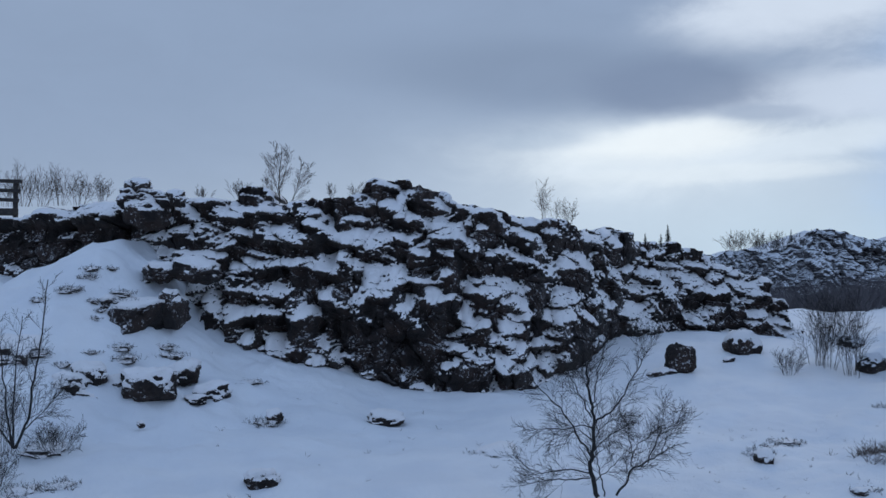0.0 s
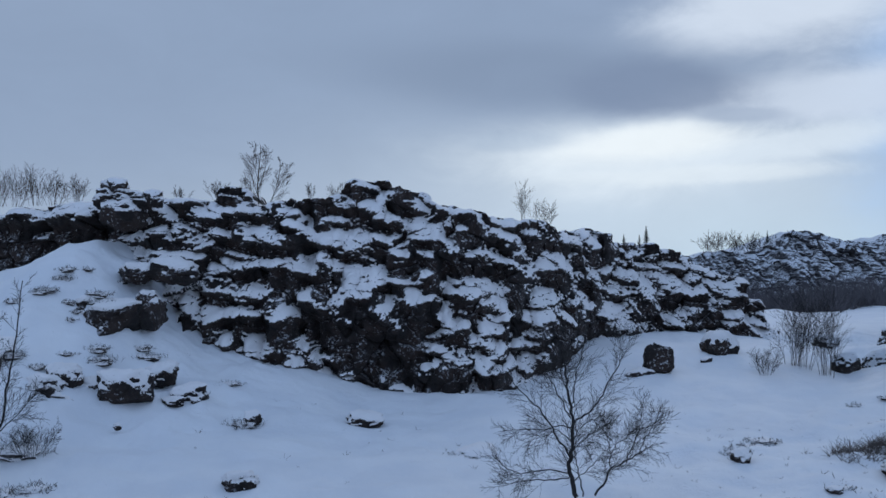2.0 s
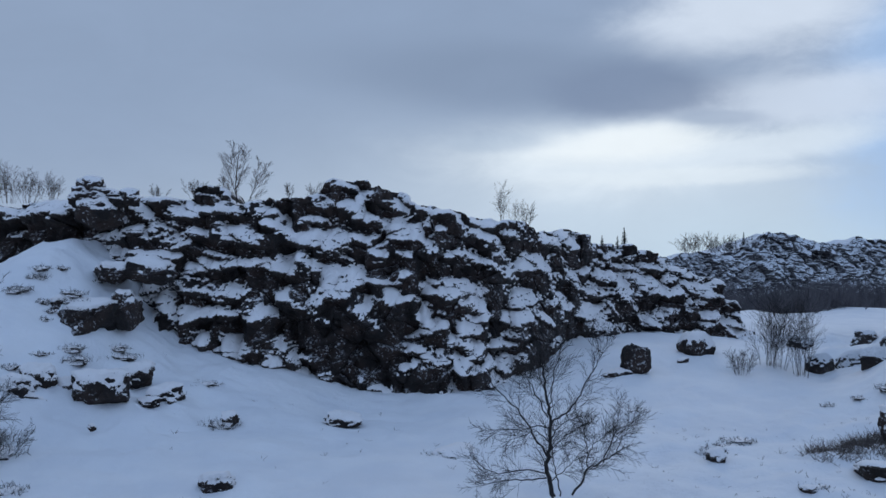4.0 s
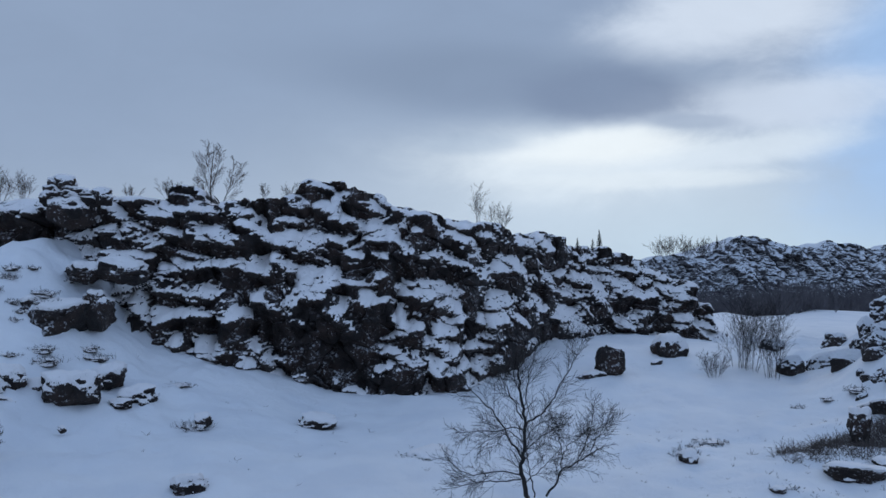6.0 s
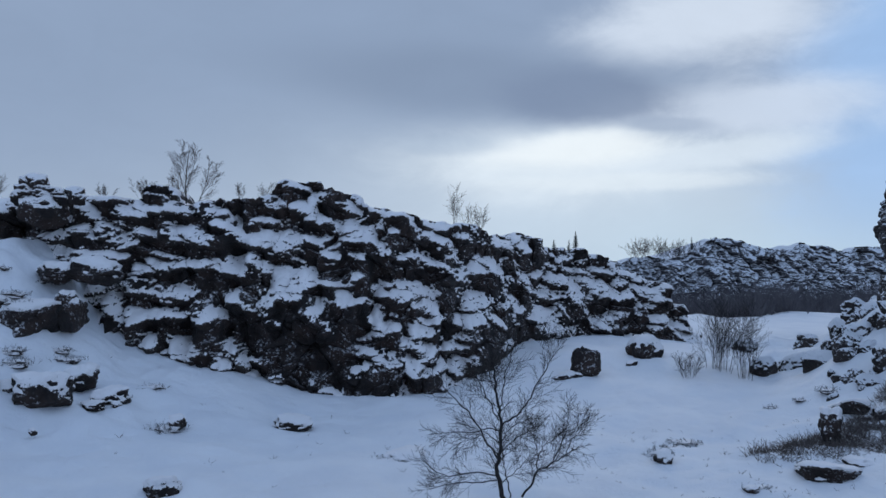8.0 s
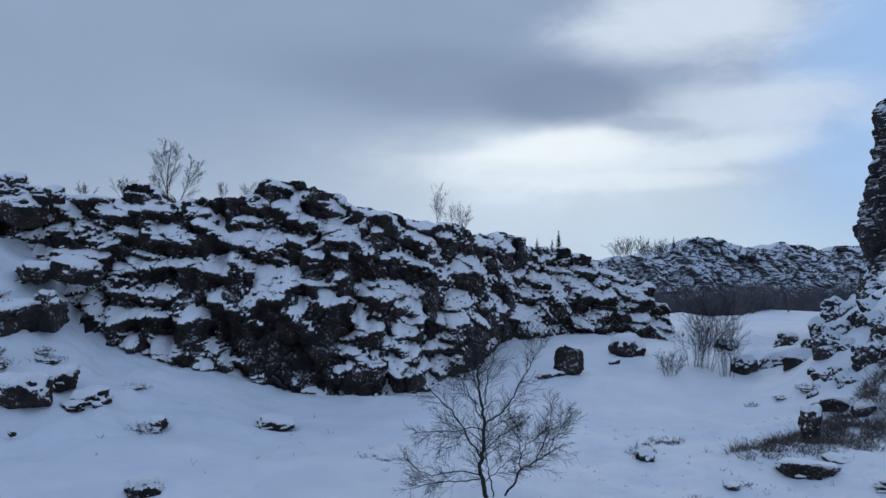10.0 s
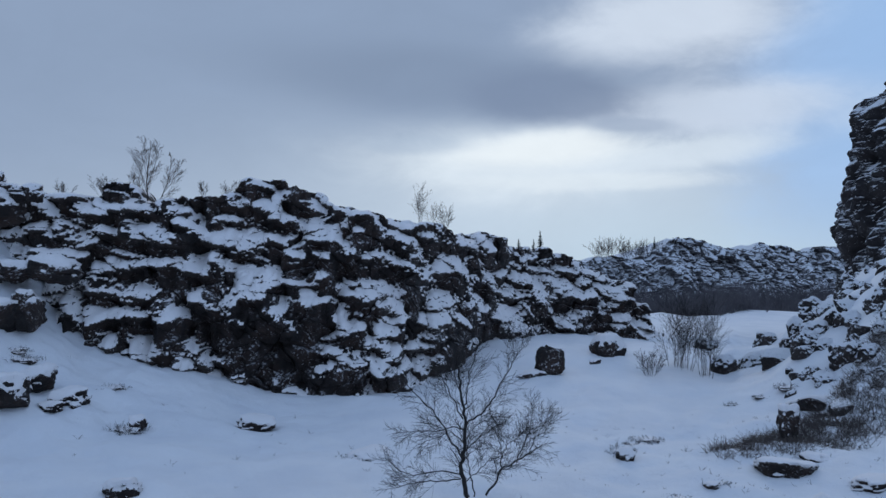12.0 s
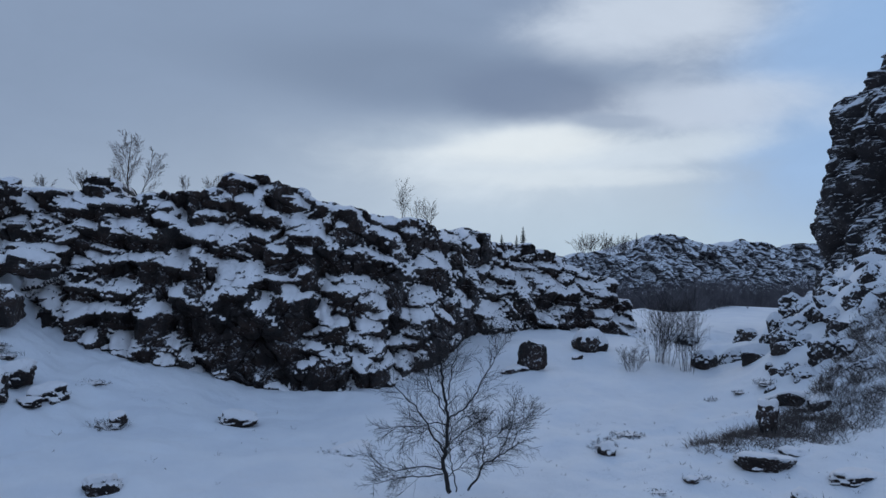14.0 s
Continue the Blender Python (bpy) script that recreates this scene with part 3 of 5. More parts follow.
SNOW_BEDS_B = [
    (-7.52, 3.87, 1.37, 0.43, -5),
    (-8.47, 3.91, 0.97, 0.31, -30),
    (-8.23, 3.52, 0.97, 0.47, -30),
    (-6.55, 3.71, 0.78, 0.27, -10),
    (-5.97, 3.67, 1.37, 0.55, -5),
    (-4.96, 3.00, 0.97, 0.62, -35),
    (-6.75, 2.89, 1.06, 0.50, 5),
    (-7.81, 3.14, 0.97, 0.39, -30),
    (-8.70, 2.77, 0.86, 0.77, 0),
    (-9.92, 3.33, 0.97, 0.39, -20),
    (-3.84, 3.51, 0.88, 0.35, -10),
    (-5.73, 3.04, 0.68, 0.19, -10),
    (-5.44, 1.88, 0.84, 0.69, -30),
    (-6.57, 2.02, 0.50, 0.50, 0),
    (-4.33, 2.09, 0.77, 0.19, -10),
    (-4.08, 1.78, 0.35, 0.54, 10),
    (-4.37, 1.36, 0.53, 0.34, 0),
    (-3.53, 1.30, 0.57, 0.42, -30),
]
SNOW_BEDS_C = [
    (-1.49, 7.02, 0.42, 0.52, 0),
    (-1.79, 6.69, 1.25, 0.37, -10),
    (-1.06, 6.38, 1.25, 0.33, -25),
    (-0.12, 6.01, 1.25, 0.42, -5),
    (-3.19, 6.18, 0.72, 0.25, 5),
    (-2.76, 5.52, 1.83, 0.69, 0),
    (-1.86, 5.74, 1.43, 0.53, -10),
    (-3.73, 5.72, 0.49, 1.01, 35),
    (-3.22, 4.66, 0.88, 0.36, -45),
    (-4.00, 4.50, 0.80, 0.56, -20),
    (-2.16, 4.26, 1.80, 0.88, 5),
    (-0.73, 5.02, 0.82, 0.29, -10),
    (0.08, 5.02, 0.57, 0.25, -20),
    (-0.02, 5.69, 1.04, 0.25, 0),
    (0.81, 5.40, 1.04, 0.27, -42),
    (0.82, 6.19, 0.42, 0.59, 0),
    (1.14, 6.56, 1.26, 0.38, -10),
    (1.38, 5.88, 0.33, 0.29, 0),
    (0.19, 7.12, 0.84, 0.38, -35),
]
SNOW_BEDS_D = [
    (2.99, 5.81, 0.95, 0.34, -15),
    (2.06, 5.03, 1.04, 0.21, 0),
    (2.83, 4.83, 1.27, 0.34, -10),
    (-0.12, 4.16, 0.81, 0.36, 15),
    (1.72, 4.06, 1.43, 0.33, 0),
    (3.13, 6.22, 1.08, 0.26, 0),
    (-0.72, 4.00, 1.21, 0.28, -10),
    (-2.40, 3.76, 1.39, 0.72, -15),
    (-2.91, 3.32, 0.47, 0.87, 0),
    (-2.75, 2.68, 0.49, 0.20, 0),
    (-3.49, 3.38, 0.83, 0.55, -35),
    (-1.50, 3.21, 0.71, 0.56, -20),
    (-1.06, 2.63, 1.07, 0.47, -45),
    (-0.32, 3.44, 0.80, 0.64, 0),
    (0.89, 3.79, 0.81, 0.30, -20),
    (0.78, 2.76, 0.52, 0.96, 12),
    (1.24, 2.47, 0.76, 0.22, -8),
    (2.12, 3.69, 1.84, 0.69, 0),
    (2.65, 3.17, 1.03, 0.53, 0),
]
SNOW_BEDS_E = [
    (2.51, 2.34, 1.21, 0.45, 0),
    (1.83, 1.92, 0.68, 0.36, 0),
    (2.74, 1.62, 0.73, 0.53, 0),
    (0.37, 1.75, 0.79, 0.43, -15),
    (1.16, 1.27, 0.88, 0.22, -15),
    (0.27, 1.19, 0.59, 0.14, 10),
    (1.94, 1.07, 0.24, 0.79, 28),
    (-0.78, 0.35, 0.92, 0.21, 0),
    (-3.09, 1.80, 0.31, 0.35, 0),
    (-3.06, 1.34, 0.65, 0.31, 0),
    (-3.13, 0.80, 0.95, 0.38, -28),
    (-2.48, 0.82, 0.31, 0.46, 20),
    (-0.22, 2.75, 0.40, 0.14, 10),
    (4.48, 5.82, 0.79, 0.20, -10),
    (3.70, 5.56, 0.26, 0.61, 15),
    (6.45, 5.82, 1.37, 0.50, -5),
    (5.34, 5.02, 1.40, 0.47, -10),
    (4.68, 4.60, 1.12, 0.49, 5),
    (5.82, 4.80, 0.52, 0.67, 0),
]
SNOW_BEDS_F = [
    (4.12, 4.31, 0.78, 0.31, -20),
    (6.37, 4.44, 0.29, 0.88, 35),
    (7.80, 4.28, 1.30, 0.29, -27),
    (8.93, 4.53, 0.92, 0.49, 18),
    (10.30, 4.29, 1.24, 0.68, 0),
    (7.89, 5.93, 1.17, 0.69, -30),
    (8.35, 3.75, 1.06, 0.32, -10),
    (9.36, 3.47, 1.63, 0.38, -10),
    (11.40, 3.68, 1.34, 0.99, -30),
    (9.24, 2.12, 1.76, 1.60, -40),
    (13.24, 3.90, 1.50, 0.78, -15),
    (10.90, 5.37, 1.45, 0.35, 0),
    (11.69, 4.79, 1.78, 0.36, -5),
    (4.38, 2.66, 1.20, 0.56, 0),
    (4.72, 3.32, 1.02, 0.80, 0),
    (7.07, 3.21, 1.24, 0.60, -28),
    (5.90, 2.41, 1.07, 0.28, -20),
    (3.08, 2.75, 1.04, 0.23, 18),
]
SNOW_BEDS_G = [
    (2.67, 3.54, 0.54, 0.91, 30),
    (4.47, 2.00, 0.86, 0.24, -10),
    (3.72, 1.71, 1.04, 0.27, 0),
    (3.12, 1.13, 0.53, 0.53, 0),
    (8.10, 2.45, 0.72, 0.23, 0),
    (12.84, 1.86, 1.46, 0.47, -20),
    (14.00, 3.45, 1.81, 0.66, -10),
    (16.49, 3.58, 1.85, 0.74, -15),
    (16.58, 2.16, 1.52, 0.49, 0),
    (15.40, 1.00, 1.50, 0.42, 10),
    (18.17, 1.40, 0.79, 1.34, 35),
    (13.49, 2.13, 1.07, 0.41, 0),
    (17.90, 3.89, 0.75, 0.31, 0),
    (-15.16, 6.46, 2.75, 0.38, 3),
    (-13.07, 6.53, 1.88, 0.42, 10),
    (-12.14, 6.73, 0.91, 0.75, 20),
    (-13.77, 5.69, 0.62, 0.37, 0),
    (15.64, 4.51, 1.55, 0.37, -10),
    (13.67, 4.81, 1.52, 0.36, -10),
]
SNOW_BEDS = SNOW_BEDS_A + SNOW_BEDS_B + SNOW_BEDS_C + SNOW_BEDS_D + SNOW_BEDS_E + SNOW_BEDS_F + SNOW_BEDS_G
BARE_FACES_A = [
    (-7.17, 6.07, 1.41, 0.32, -5),
    (-8.30, 6.46, 0.69, 0.26, -45),
    (-9.05, 5.27, 1.29, 0.40, -3),
    (-8.54, 4.45, 1.67, 0.55, -12),
    (-7.34, 4.00, 0.78, 0.23, -15),
    (-7.22, 5.03, 0.87, 0.40, 25),
    (-6.46, 5.77, 0.44, 0.52, 0),
    (-5.51, 5.06, 2.00, 0.40, -3),
    (-4.66, 5.57, 0.89, 0.52, -20),
    (-5.21, 6.32, 0.81, 0.16, 0),
    (-7.07, 6.98, 1.02, 0.33, -10),
    (-5.24, 4.16, 1.19, 0.36, 0),
    (-6.66, 3.91, 0.98, 0.24, -12),
    (-3.92, 4.20, 0.52, 0.36, 0),
    (-9.77, 3.69, 0.86, 0.39, 0),
    (-7.37, 3.41, 0.87, 0.31, -10),
    (-6.52, 3.38, 0.70, 0.35, 0),
    (-5.31, 3.27, 0.82, 0.27, -5),
    (-6.06, 2.55, 2.50, 0.39, -3),
]
BARE_FACES_B = [
    (-7.53, 2.34, 1.72, 0.42, -37),
    (-6.35, 1.63, 1.06, 0.23, 0),
    (-4.64, 2.43, 1.16, 0.70, -10),
    (-3.60, 2.61, 1.17, 0.70, 0),
    (-4.65, 3.96, 0.99, 0.47, 0),
    (-4.84, 1.33, 0.87, 0.76, -40),
    (-2.28, 7.27, 1.13, 0.42, 0),
    (-0.75, 6.80, 0.63, 0.54, 0),
    (-3.10, 6.48, 1.03, 0.37, 0),
    (-1.78, 6.22, 1.24, 0.27, -15),
    (-0.85, 6.19, 0.41, 0.29, 0),
    (-1.20, 5.95, 0.70, 0.21, 0),
    (-2.53, 4.74, 1.41, 0.32, -5),
    (-3.75, 6.14, 0.29, 0.82, 25),
    (-4.19, 5.31, 0.72, 0.44, 0),
    (-0.83, 4.40, 0.93, 0.61, 0),
    (-1.44, 4.87, 0.89, 0.53, 0),
    (0.13, 5.33, 1.03, 0.37, 0),
    (0.19, 4.57, 1.35, 0.53, 0),
]
BARE_FACES_C = [
    (1.60, 6.20, 0.80, 0.50, 0),
    (1.69, 5.51, 0.96, 0.75, 0),
    (1.01, 4.61, 0.90, 0.90, 0),
    (2.09, 4.51, 0.58, 0.54, 0),
    (2.70, 4.37, 1.26, 0.38, -5),
    (-3.49, 4.16, 0.36, 0.56, 0),
    (0.67, 6.45, 0.38, 0.38, 0),
    (-1.67, 1.97, 3.51, 2.14, 0),
    (0.08, 2.81, 0.92, 1.20, 0),
    (-2.43, 2.93, 1.06, 0.98, 0),
    (-0.71, 3.11, 0.72, 0.52, 0),
    (-3.40, 2.37, 1.16, 0.62, 0),
    (1.07, 2.03, 0.99, 0.32, 0),
    (0.66, 0.59, 1.74, 0.70, 0),
    (2.43, 0.51, 1.18, 0.67, 0),
    (1.33, 3.29, 0.81, 0.32, -42),
    (-1.70, 3.41, 0.32, 0.44, 0),
    (-1.12, 3.68, 0.80, 0.28, -10),
]
BARE_FACES_D = [
    (4.61, 5.51, 1.13, 0.59, 0),
    (5.59, 5.87, 0.29, 0.76, 0),
    (3.27, 4.16, 1.27, 0.38, -10),
    (5.74, 4.04, 1.32, 0.85, -10),
    (7.86, 3.30, 1.29, 0.57, -35),
    (3.46, 3.36, 0.51, 1.06, 10),
    (6.91, 4.96, 0.45, 0.45, 0),
    (7.97, 5.10, 1.06, 0.37, 0),
    (9.15, 4.15, 0.82, 0.27, 20),
    (10.32, 3.89, 1.01, 0.25, 0),
    (11.31, 2.68, 1.44, 0.63, -25),
    (12.05, 1.97, 1.28, 0.58, -45),
    (12.99, 2.81, 1.18, 0.89, -35),
    (13.21, 1.51, 1.06, 0.47, 0),
    (5.85, 1.94, 3.46, 0.65, 0),
    (3.59, 2.32, 0.75, 0.54, 0),
    (5.45, 1.25, 1.12, 0.67, 0),
    (2.98, 1.57, 0.33, 0.57, 0),
    (8.12, 2.02, 0.72, 0.72, 0),
]
BARE_FACES_E = [
    (9.31, 3.09, 1.62, 0.19, -10),
    (14.47, 2.93, 1.69, 0.66, -5),
    (15.85, 0.82, 1.14, 0.72, 0),
    (17.17, 0.88, 1.81, 1.33, -40),
    (17.19, 2.82, 1.05, 0.68, 0),
    (18.41, 2.66, 0.62, 0.37, 0),
    (15.07, 2.09, 1.81, 0.54, 0),
    (-14.88, 5.24, 2.71, 1.37, 0),
    (-12.20, 5.67, 2.05, 0.62, 12),
    (-14.32, 5.87, 1.25, 0.29, 0),
    (8.73, 5.84, 0.55, 1.09, 15),
    (10.16, 6.06, 0.74, 0.57, 0),
    (12.17, 5.71, 0.90, 0.48, -10),
    (13.80, 5.58, 0.92, 0.43, -20),
]
DARK_GAPS = [
    (-3.48, 3.90, 0.44, 1.39, 0),
    (-4.43, 5.10, 0.36, 0.60, 0),
    (0.29, 3.96, 0.53, 0.61, 0),
    (-1.85, 3.11, 0.36, 0.71, 0),
    (1.53, 4.92, 0.33, 1.24, 8),
    (-1.55, 5.18, 0.45, 0.81, 0),
    (3.61, 3.88, 0.34, 1.28, 5),
    (-2.63, 2.17, 1.17, 0.97, 0),
    (1.79, 2.70, 0.28, 0.92, 10),
    (0.60, 4.61, 0.41, 1.23, 0),
    (-0.32, 4.61, 0.33, 1.22, 0),
    (-3.09, 3.90, 0.20, 0.79, 0),
    (-6.28, 3.91, 0.35, 0.47, 0),
    (-3.90, 2.84, 0.58, 1.17, 0),
    (3.05, 2.05, 0.29, 1.03, 0),
    (7.06, 4.71, 0.30, 1.01, 20),
    (1.97, 5.67, 0.29, 0.84, 0),
]
BARE_FACES = DARK_GAPS + BARE_FACES_A + BARE_FACES_B + BARE_FACES_C + BARE_FACES_D + BARE_FACES_E


def beds(X, Z, xs, rows, soft=0.55):
    """How far each spot lies inside one of the tilted oval patches, 0 to 1, and how high in it, -1 to 1."""
    out, rise = np.zeros(X.shape), np.zeros(X.shape)
    for x, z, w, h, tilt in rows:
        reach = 0.5 * math.hypot(w, h) * 1.35 + 0.3
        lo, hi = np.searchsorted(xs, (x - reach, x + reach))
        if hi <= lo:
            continue
        c, s = math.cos(radians(tilt)), math.sin(radians(tilt))
        dx, dz = X[:, lo:hi] - x, Z[:, lo:hi] - z
        q = np.abs((dx * c + dz * s) / (w / 2)) ** 2.4 + np.abs((dz * c - dx * s) / (h / 2)) ** 2.4
        inside = 1 - smooth(1 - soft, 1 + soft, q)
        rise[:, lo:hi] = np.where(inside > out[:, lo:hi], (dz * c - dx * s) / (h / 2), rise[:, lo:hi])
        out[:, lo:hi] = np.maximum(out[:, lo:hi], inside)
    return out, np.clip(rise, -1, 1)


def blurred(a, times):
    for _ in range(times):
        b = np.pad(a, 1, mode="edge")
        a = (2 * a + b[2:, 1:-1] + b[:-2, 1:-1] + b[1:-1, 2:] + b[1:-1, :-2]) / 6
    return a


def main_cliff(x0, x1, step, rows, foot):
    """A face that leans back where snow lies on it and stands or overhangs where it is bare."""
    xs = np.arange(x0, x1, step)
    top = np.interp(xs, CREST_X, CREST_Z) - 0.12 + (fbm(xs / 0.7, xs * 0, xs * 0, 3, 4, 0.6) - 0.5) * 0.7
    for x, z, w, h, cap in LEDGES:
        u = np.abs(xs - x) / (w / 2)
        inside = (u < 0.95) & (z + h / 2 > top - 0.6)
        top = np.where(inside, np.maximum(top, z + h / 2 - 0.35 * h * u ** 4), top)
    X, Z = np.meshgrid(xs, np.linspace(foot, top.max() + 0.4, rows))
    dz = Z[1, 0] - Z[0, 0]
    over = np.maximum(0, Z - top[None, :])
    coarse_x, coarse_z = fbm(X / 0.8, Z / 0.7, X * 0, 21, 2) - 0.5, fbm(X / 0.8, Z / 0.7, X * 0, 31, 2) - 0.5
    fine_x, fine_z = fbm(X / 0.2, Z / 0.17, X * 0, 24, 3, 0.6) - 0.5, fbm(X / 0.2, Z / 0.17, X * 0, 34, 3, 0.6) - 0.5
    U, S = X + 0.45 * coarse_x + 0.12 * fine_x, Z + 0.35 * coarse_z + 0.10 * fine_z
    # the ledges: each has a white top, a bare front, and is a rock of its own
    owner = np.full(X.shape, -1)
    nearest = np.zeros(X.shape)
    shelf = np.zeros(X.shape)
    for k, (x, z, w, h, cap) in enumerate(LEDGES):
        lo, hi = np.searchsorted(xs, (x - w * 0.5 - 0.3, x + w * 0.5 + 0.3))
        u, v = (U[:, lo:hi] - x) / (w / 2), (S[:, lo:hi] - z) / (h / 2)
        near = 1 - np.maximum(np.abs(u), np.abs(v)) ** 1.5
        owner[:, lo:hi] = np.where(near > nearest[:, lo:hi], k, owner[:, lo:hi])
        edge = 1 - 2 * cap / h - 0.25 * np.abs(u) ** 2
        shelf[:, lo:hi] = np.where(near > nearest[:, lo:hi], np.where(v > edge, 0.6, -0.7), shelf[:, lo:hi])
        nearest[:, lo:hi] = np.maximum(nearest[:, lo:hi], near)
    shelf = blurred(shelf, 3)
    (white, high_in), (bare, _) = beds(U, S, xs, SNOW_BEDS), beds(U, S, xs, BARE_FACES)
    known = np.maximum(white, bare)
    blotch = fbm(U / 0.50 + 0.5 * S, S / 0.52 - 0.4 * U, X * 0, 61, 3, 0.55) - 0.5
    middle = fbm(X / 0.27 + Z, Z / 0.21, X * 0, 67, 3, 0.55) - 0.5
    speck = fbm(X / 0.12 - Z, Z / 0.10, X * 0, 63, 2, 0.6) - 0.5
    patchy = smooth(0.42, 0.62, fbm(X / 1.4, Z / 1.2, X * 0, 65, 2))
    # boulders wedged into the face: white above, bare below, dark gaps between
    kind, gap, _, rise = cells((U + 0.25 * blotch) / 0.80, (S + 0.3 * blotch) / 0.66, 81, True)
    wedged = 0.75 * np.clip(rise / 0.30, -1, 1) + 0.9 * (kind - 0.5) - 0.8 * smooth(0.16, 0.02, gap)
    level = 1.45 * white - 1.75 * bare + 0.55 * wedged * (1 - 0.6 * known) + shelf * 0.20 * (1 - 0.75 * known) + 1.6 * blotch * (1 - 0.5 * known) + 0.03
    level = level - 0.5 * smooth(-10.2, -10.9, X) * smooth(6.2, 5.9, Z)
    lean = blurred(smooth(-0.45, 0.45, level + 0.8 * middle), 5)
    swell = blurred(1.5 * white * high_in + 0.6 * (1 - known) * lean * np.clip(rise / 0.3, -1, 1), 3)
    # run up the face: white spots step back, bare ones stand forward
    out = np.zeros(X.shape)
    for r in range(1, X.shape[0]):
        out[r] = out[r - 1] * (1 - dz / 0.95) - (1.7 * (lean[r] - 0.5) + swell[r]) * dz
    out = blurred(out, 7)
    blocks, seam, slab, _ = cells((X + 0.5 * coarse_x) / 1.1, (Z + 0.4 * coarse_z) / 0.95, 41, True)
    small, seam_s, chip, _ = cells((X + 0.4 * coarse_x) / 0.40, (Z + 0.4 * coarse_z) / 0.36, 47, True)
    cut = 1 - 0.75 * lean
    out = out + 0.30 * blocks + 0.55 * slab - (0.10 * smooth(0.10, 0, seam) + 0.03 * smooth(0.12, 0, seam_s)) * cut
    out = out + (0.12 * small + 0.24 * chip) * cut + 0.30 * (fbm(X / 0.5, Z / 0.45, X * 0, 51, 4, 0.5) - 0.5) * (0.35 + 0.65 * cut)
    out = out + lean * 0.55 * (fbm(X / 0.42, Z / 0.34, X * 0, 55, 3, 0.5) - 0.5) + 0.30 * np.sqrt(blurred(white, 4)) + 0.18 * np.clip(gap, 0, 0.5) * (1 - known)
    hollow = np.exp(-((X + 1.0) / 1.9) ** 2 - ((Z - 1.4) / 1.1) ** 2)
    out = out - 0.45 * hollow - 0.9 * smooth(-10.0, -10.7, X) * smooth(6.3, 5.9, Z)
    Y = np.interp(X, FRONT_X, FRONT_Y) + 0.4 * Z + 0.55 - out
    # above the crest the surface runs back as a plateau
    Y, Z = Y + 2.6 * over, Z - 1.0 * over
    P = np.stack([X, Y, Z], -1)
    N = np.cross(np.gradient(P, axis=1), np.gradient(P, axis=0))
    N /= np.linalg.norm(N, axis=2, keepdims=True) + 1e-9
    up = blurred(N[..., 2], 6)
    lies = level + 0.5 * (up - 0.28) + middle * (1.5 + 1.5 * patchy) + speck * (2.0 + 3.0 * patchy) - 1.1 * hollow + 0.04 + 0.12 * smooth(8, 11, X)
    lies = np.where(over > 0, np.maximum(lies, 2.5 * blotch + 3 * speck + 2.5 * middle), lies)
    heap = blurred(smooth(-0.1, 0.8, lies), 5)[..., None]
    P = P + heap * (N * np.array((0.5, 1.0, 0.35)) * 0.16)
    snowy = lies > 0
    quad_owner, quad_snow = owner[:-1, :-1], snowy[:-1, :-1]
    r, c = X.shape
    idx = np.arange(r * c).reshape(r, c)
    quads = np.stack([idx[:-1, :-1], idx[:-1, 1:], idx[1:, 1:], idx[1:, :-1]], -1)
    pts = P.reshape(-1, 3)

    def piece(name, mask, mat, parent, soft):
        q = quads[mask]
        if not len(q):
            return None
        used, inverse = np.unique(q, return_inverse=True)
        me = mesh_of(name, pts[used].tolist(), inverse.reshape(-1, 4).tolist(), soft)
        return part(name, me, mat, parent)

    rear = np.linspace(0, 1, 24)[:, None] ** 1.6 * 45
    RX = np.repeat(X[-1:, ::3], 24, 0)
    RY = P[-1:, ::3, 1] + rear
    RZ = P[-1:, ::3, 2] - 0.03 * rear + (fbm(RX / 2, RY / 2, RX * 0, 71, 3) - 0.5) * 0.7 * smooth(0, 3, rear)
    RZ[-1, :] = foot
    plateau = sheet("cliff", RX, RY, RZ)
    whole = thing("cliff", plateau, SNOW, "long dark lava cliff with snow heaped on its ledges", "cliff", kind="structure")
    # the bare face between the ledges, rock by rock
    rest = (quad_owner < 0) & ~quad_snow
    label = np.zeros(rest.shape, int)
    chips = np.zeros(rest.shape, bool)
    count = 0
    for start in zip(*np.nonzero(rest)):
        if label[start]:
            continue
        count += 1
        label[start] = count
        heap_of, seen = [start], [start]
        while heap_of:
            i, j = heap_of.pop()
            for a, b in ((i + 1, j), (i - 1, j), (i, j + 1), (i, j - 1)):
                if 0 <= a < rest.shape[0] and 0 <= b < rest.shape[1] and rest[a, b] and not label[a, b]:
                    label[a, b] = count
                    heap_of.append((a, b))
                    seen.append((a, b))
        if len(seen) > 60:
            here = np.zeros(rest.shape, bool)
            here[tuple(np.array(seen).T)] = True
            piece("rock", here, LAVA, whole, False)
        else:
            chips[tuple(np.array(seen).T)] = True
    piece("stone_chips", chips, LAVA, whole, False)["kind"] = "stuff"
    piece("snow_patches", (quad_owner < 0) & quad_snow, SNOW_CAP, whole, True)["kind"] = "stuff"
    for k in range(len(LEDGES)):
        mine = quad_owner == k
        stone = piece("rock", mine & ~quad_snow, LAVA, whole, False)
        piece("snow_cap", mine & quad_snow, SNOW_CAP, stone or whole, True)
    return whole


cliff = main_cliff(-20, 19.5, 0.03, 300, -0.4)

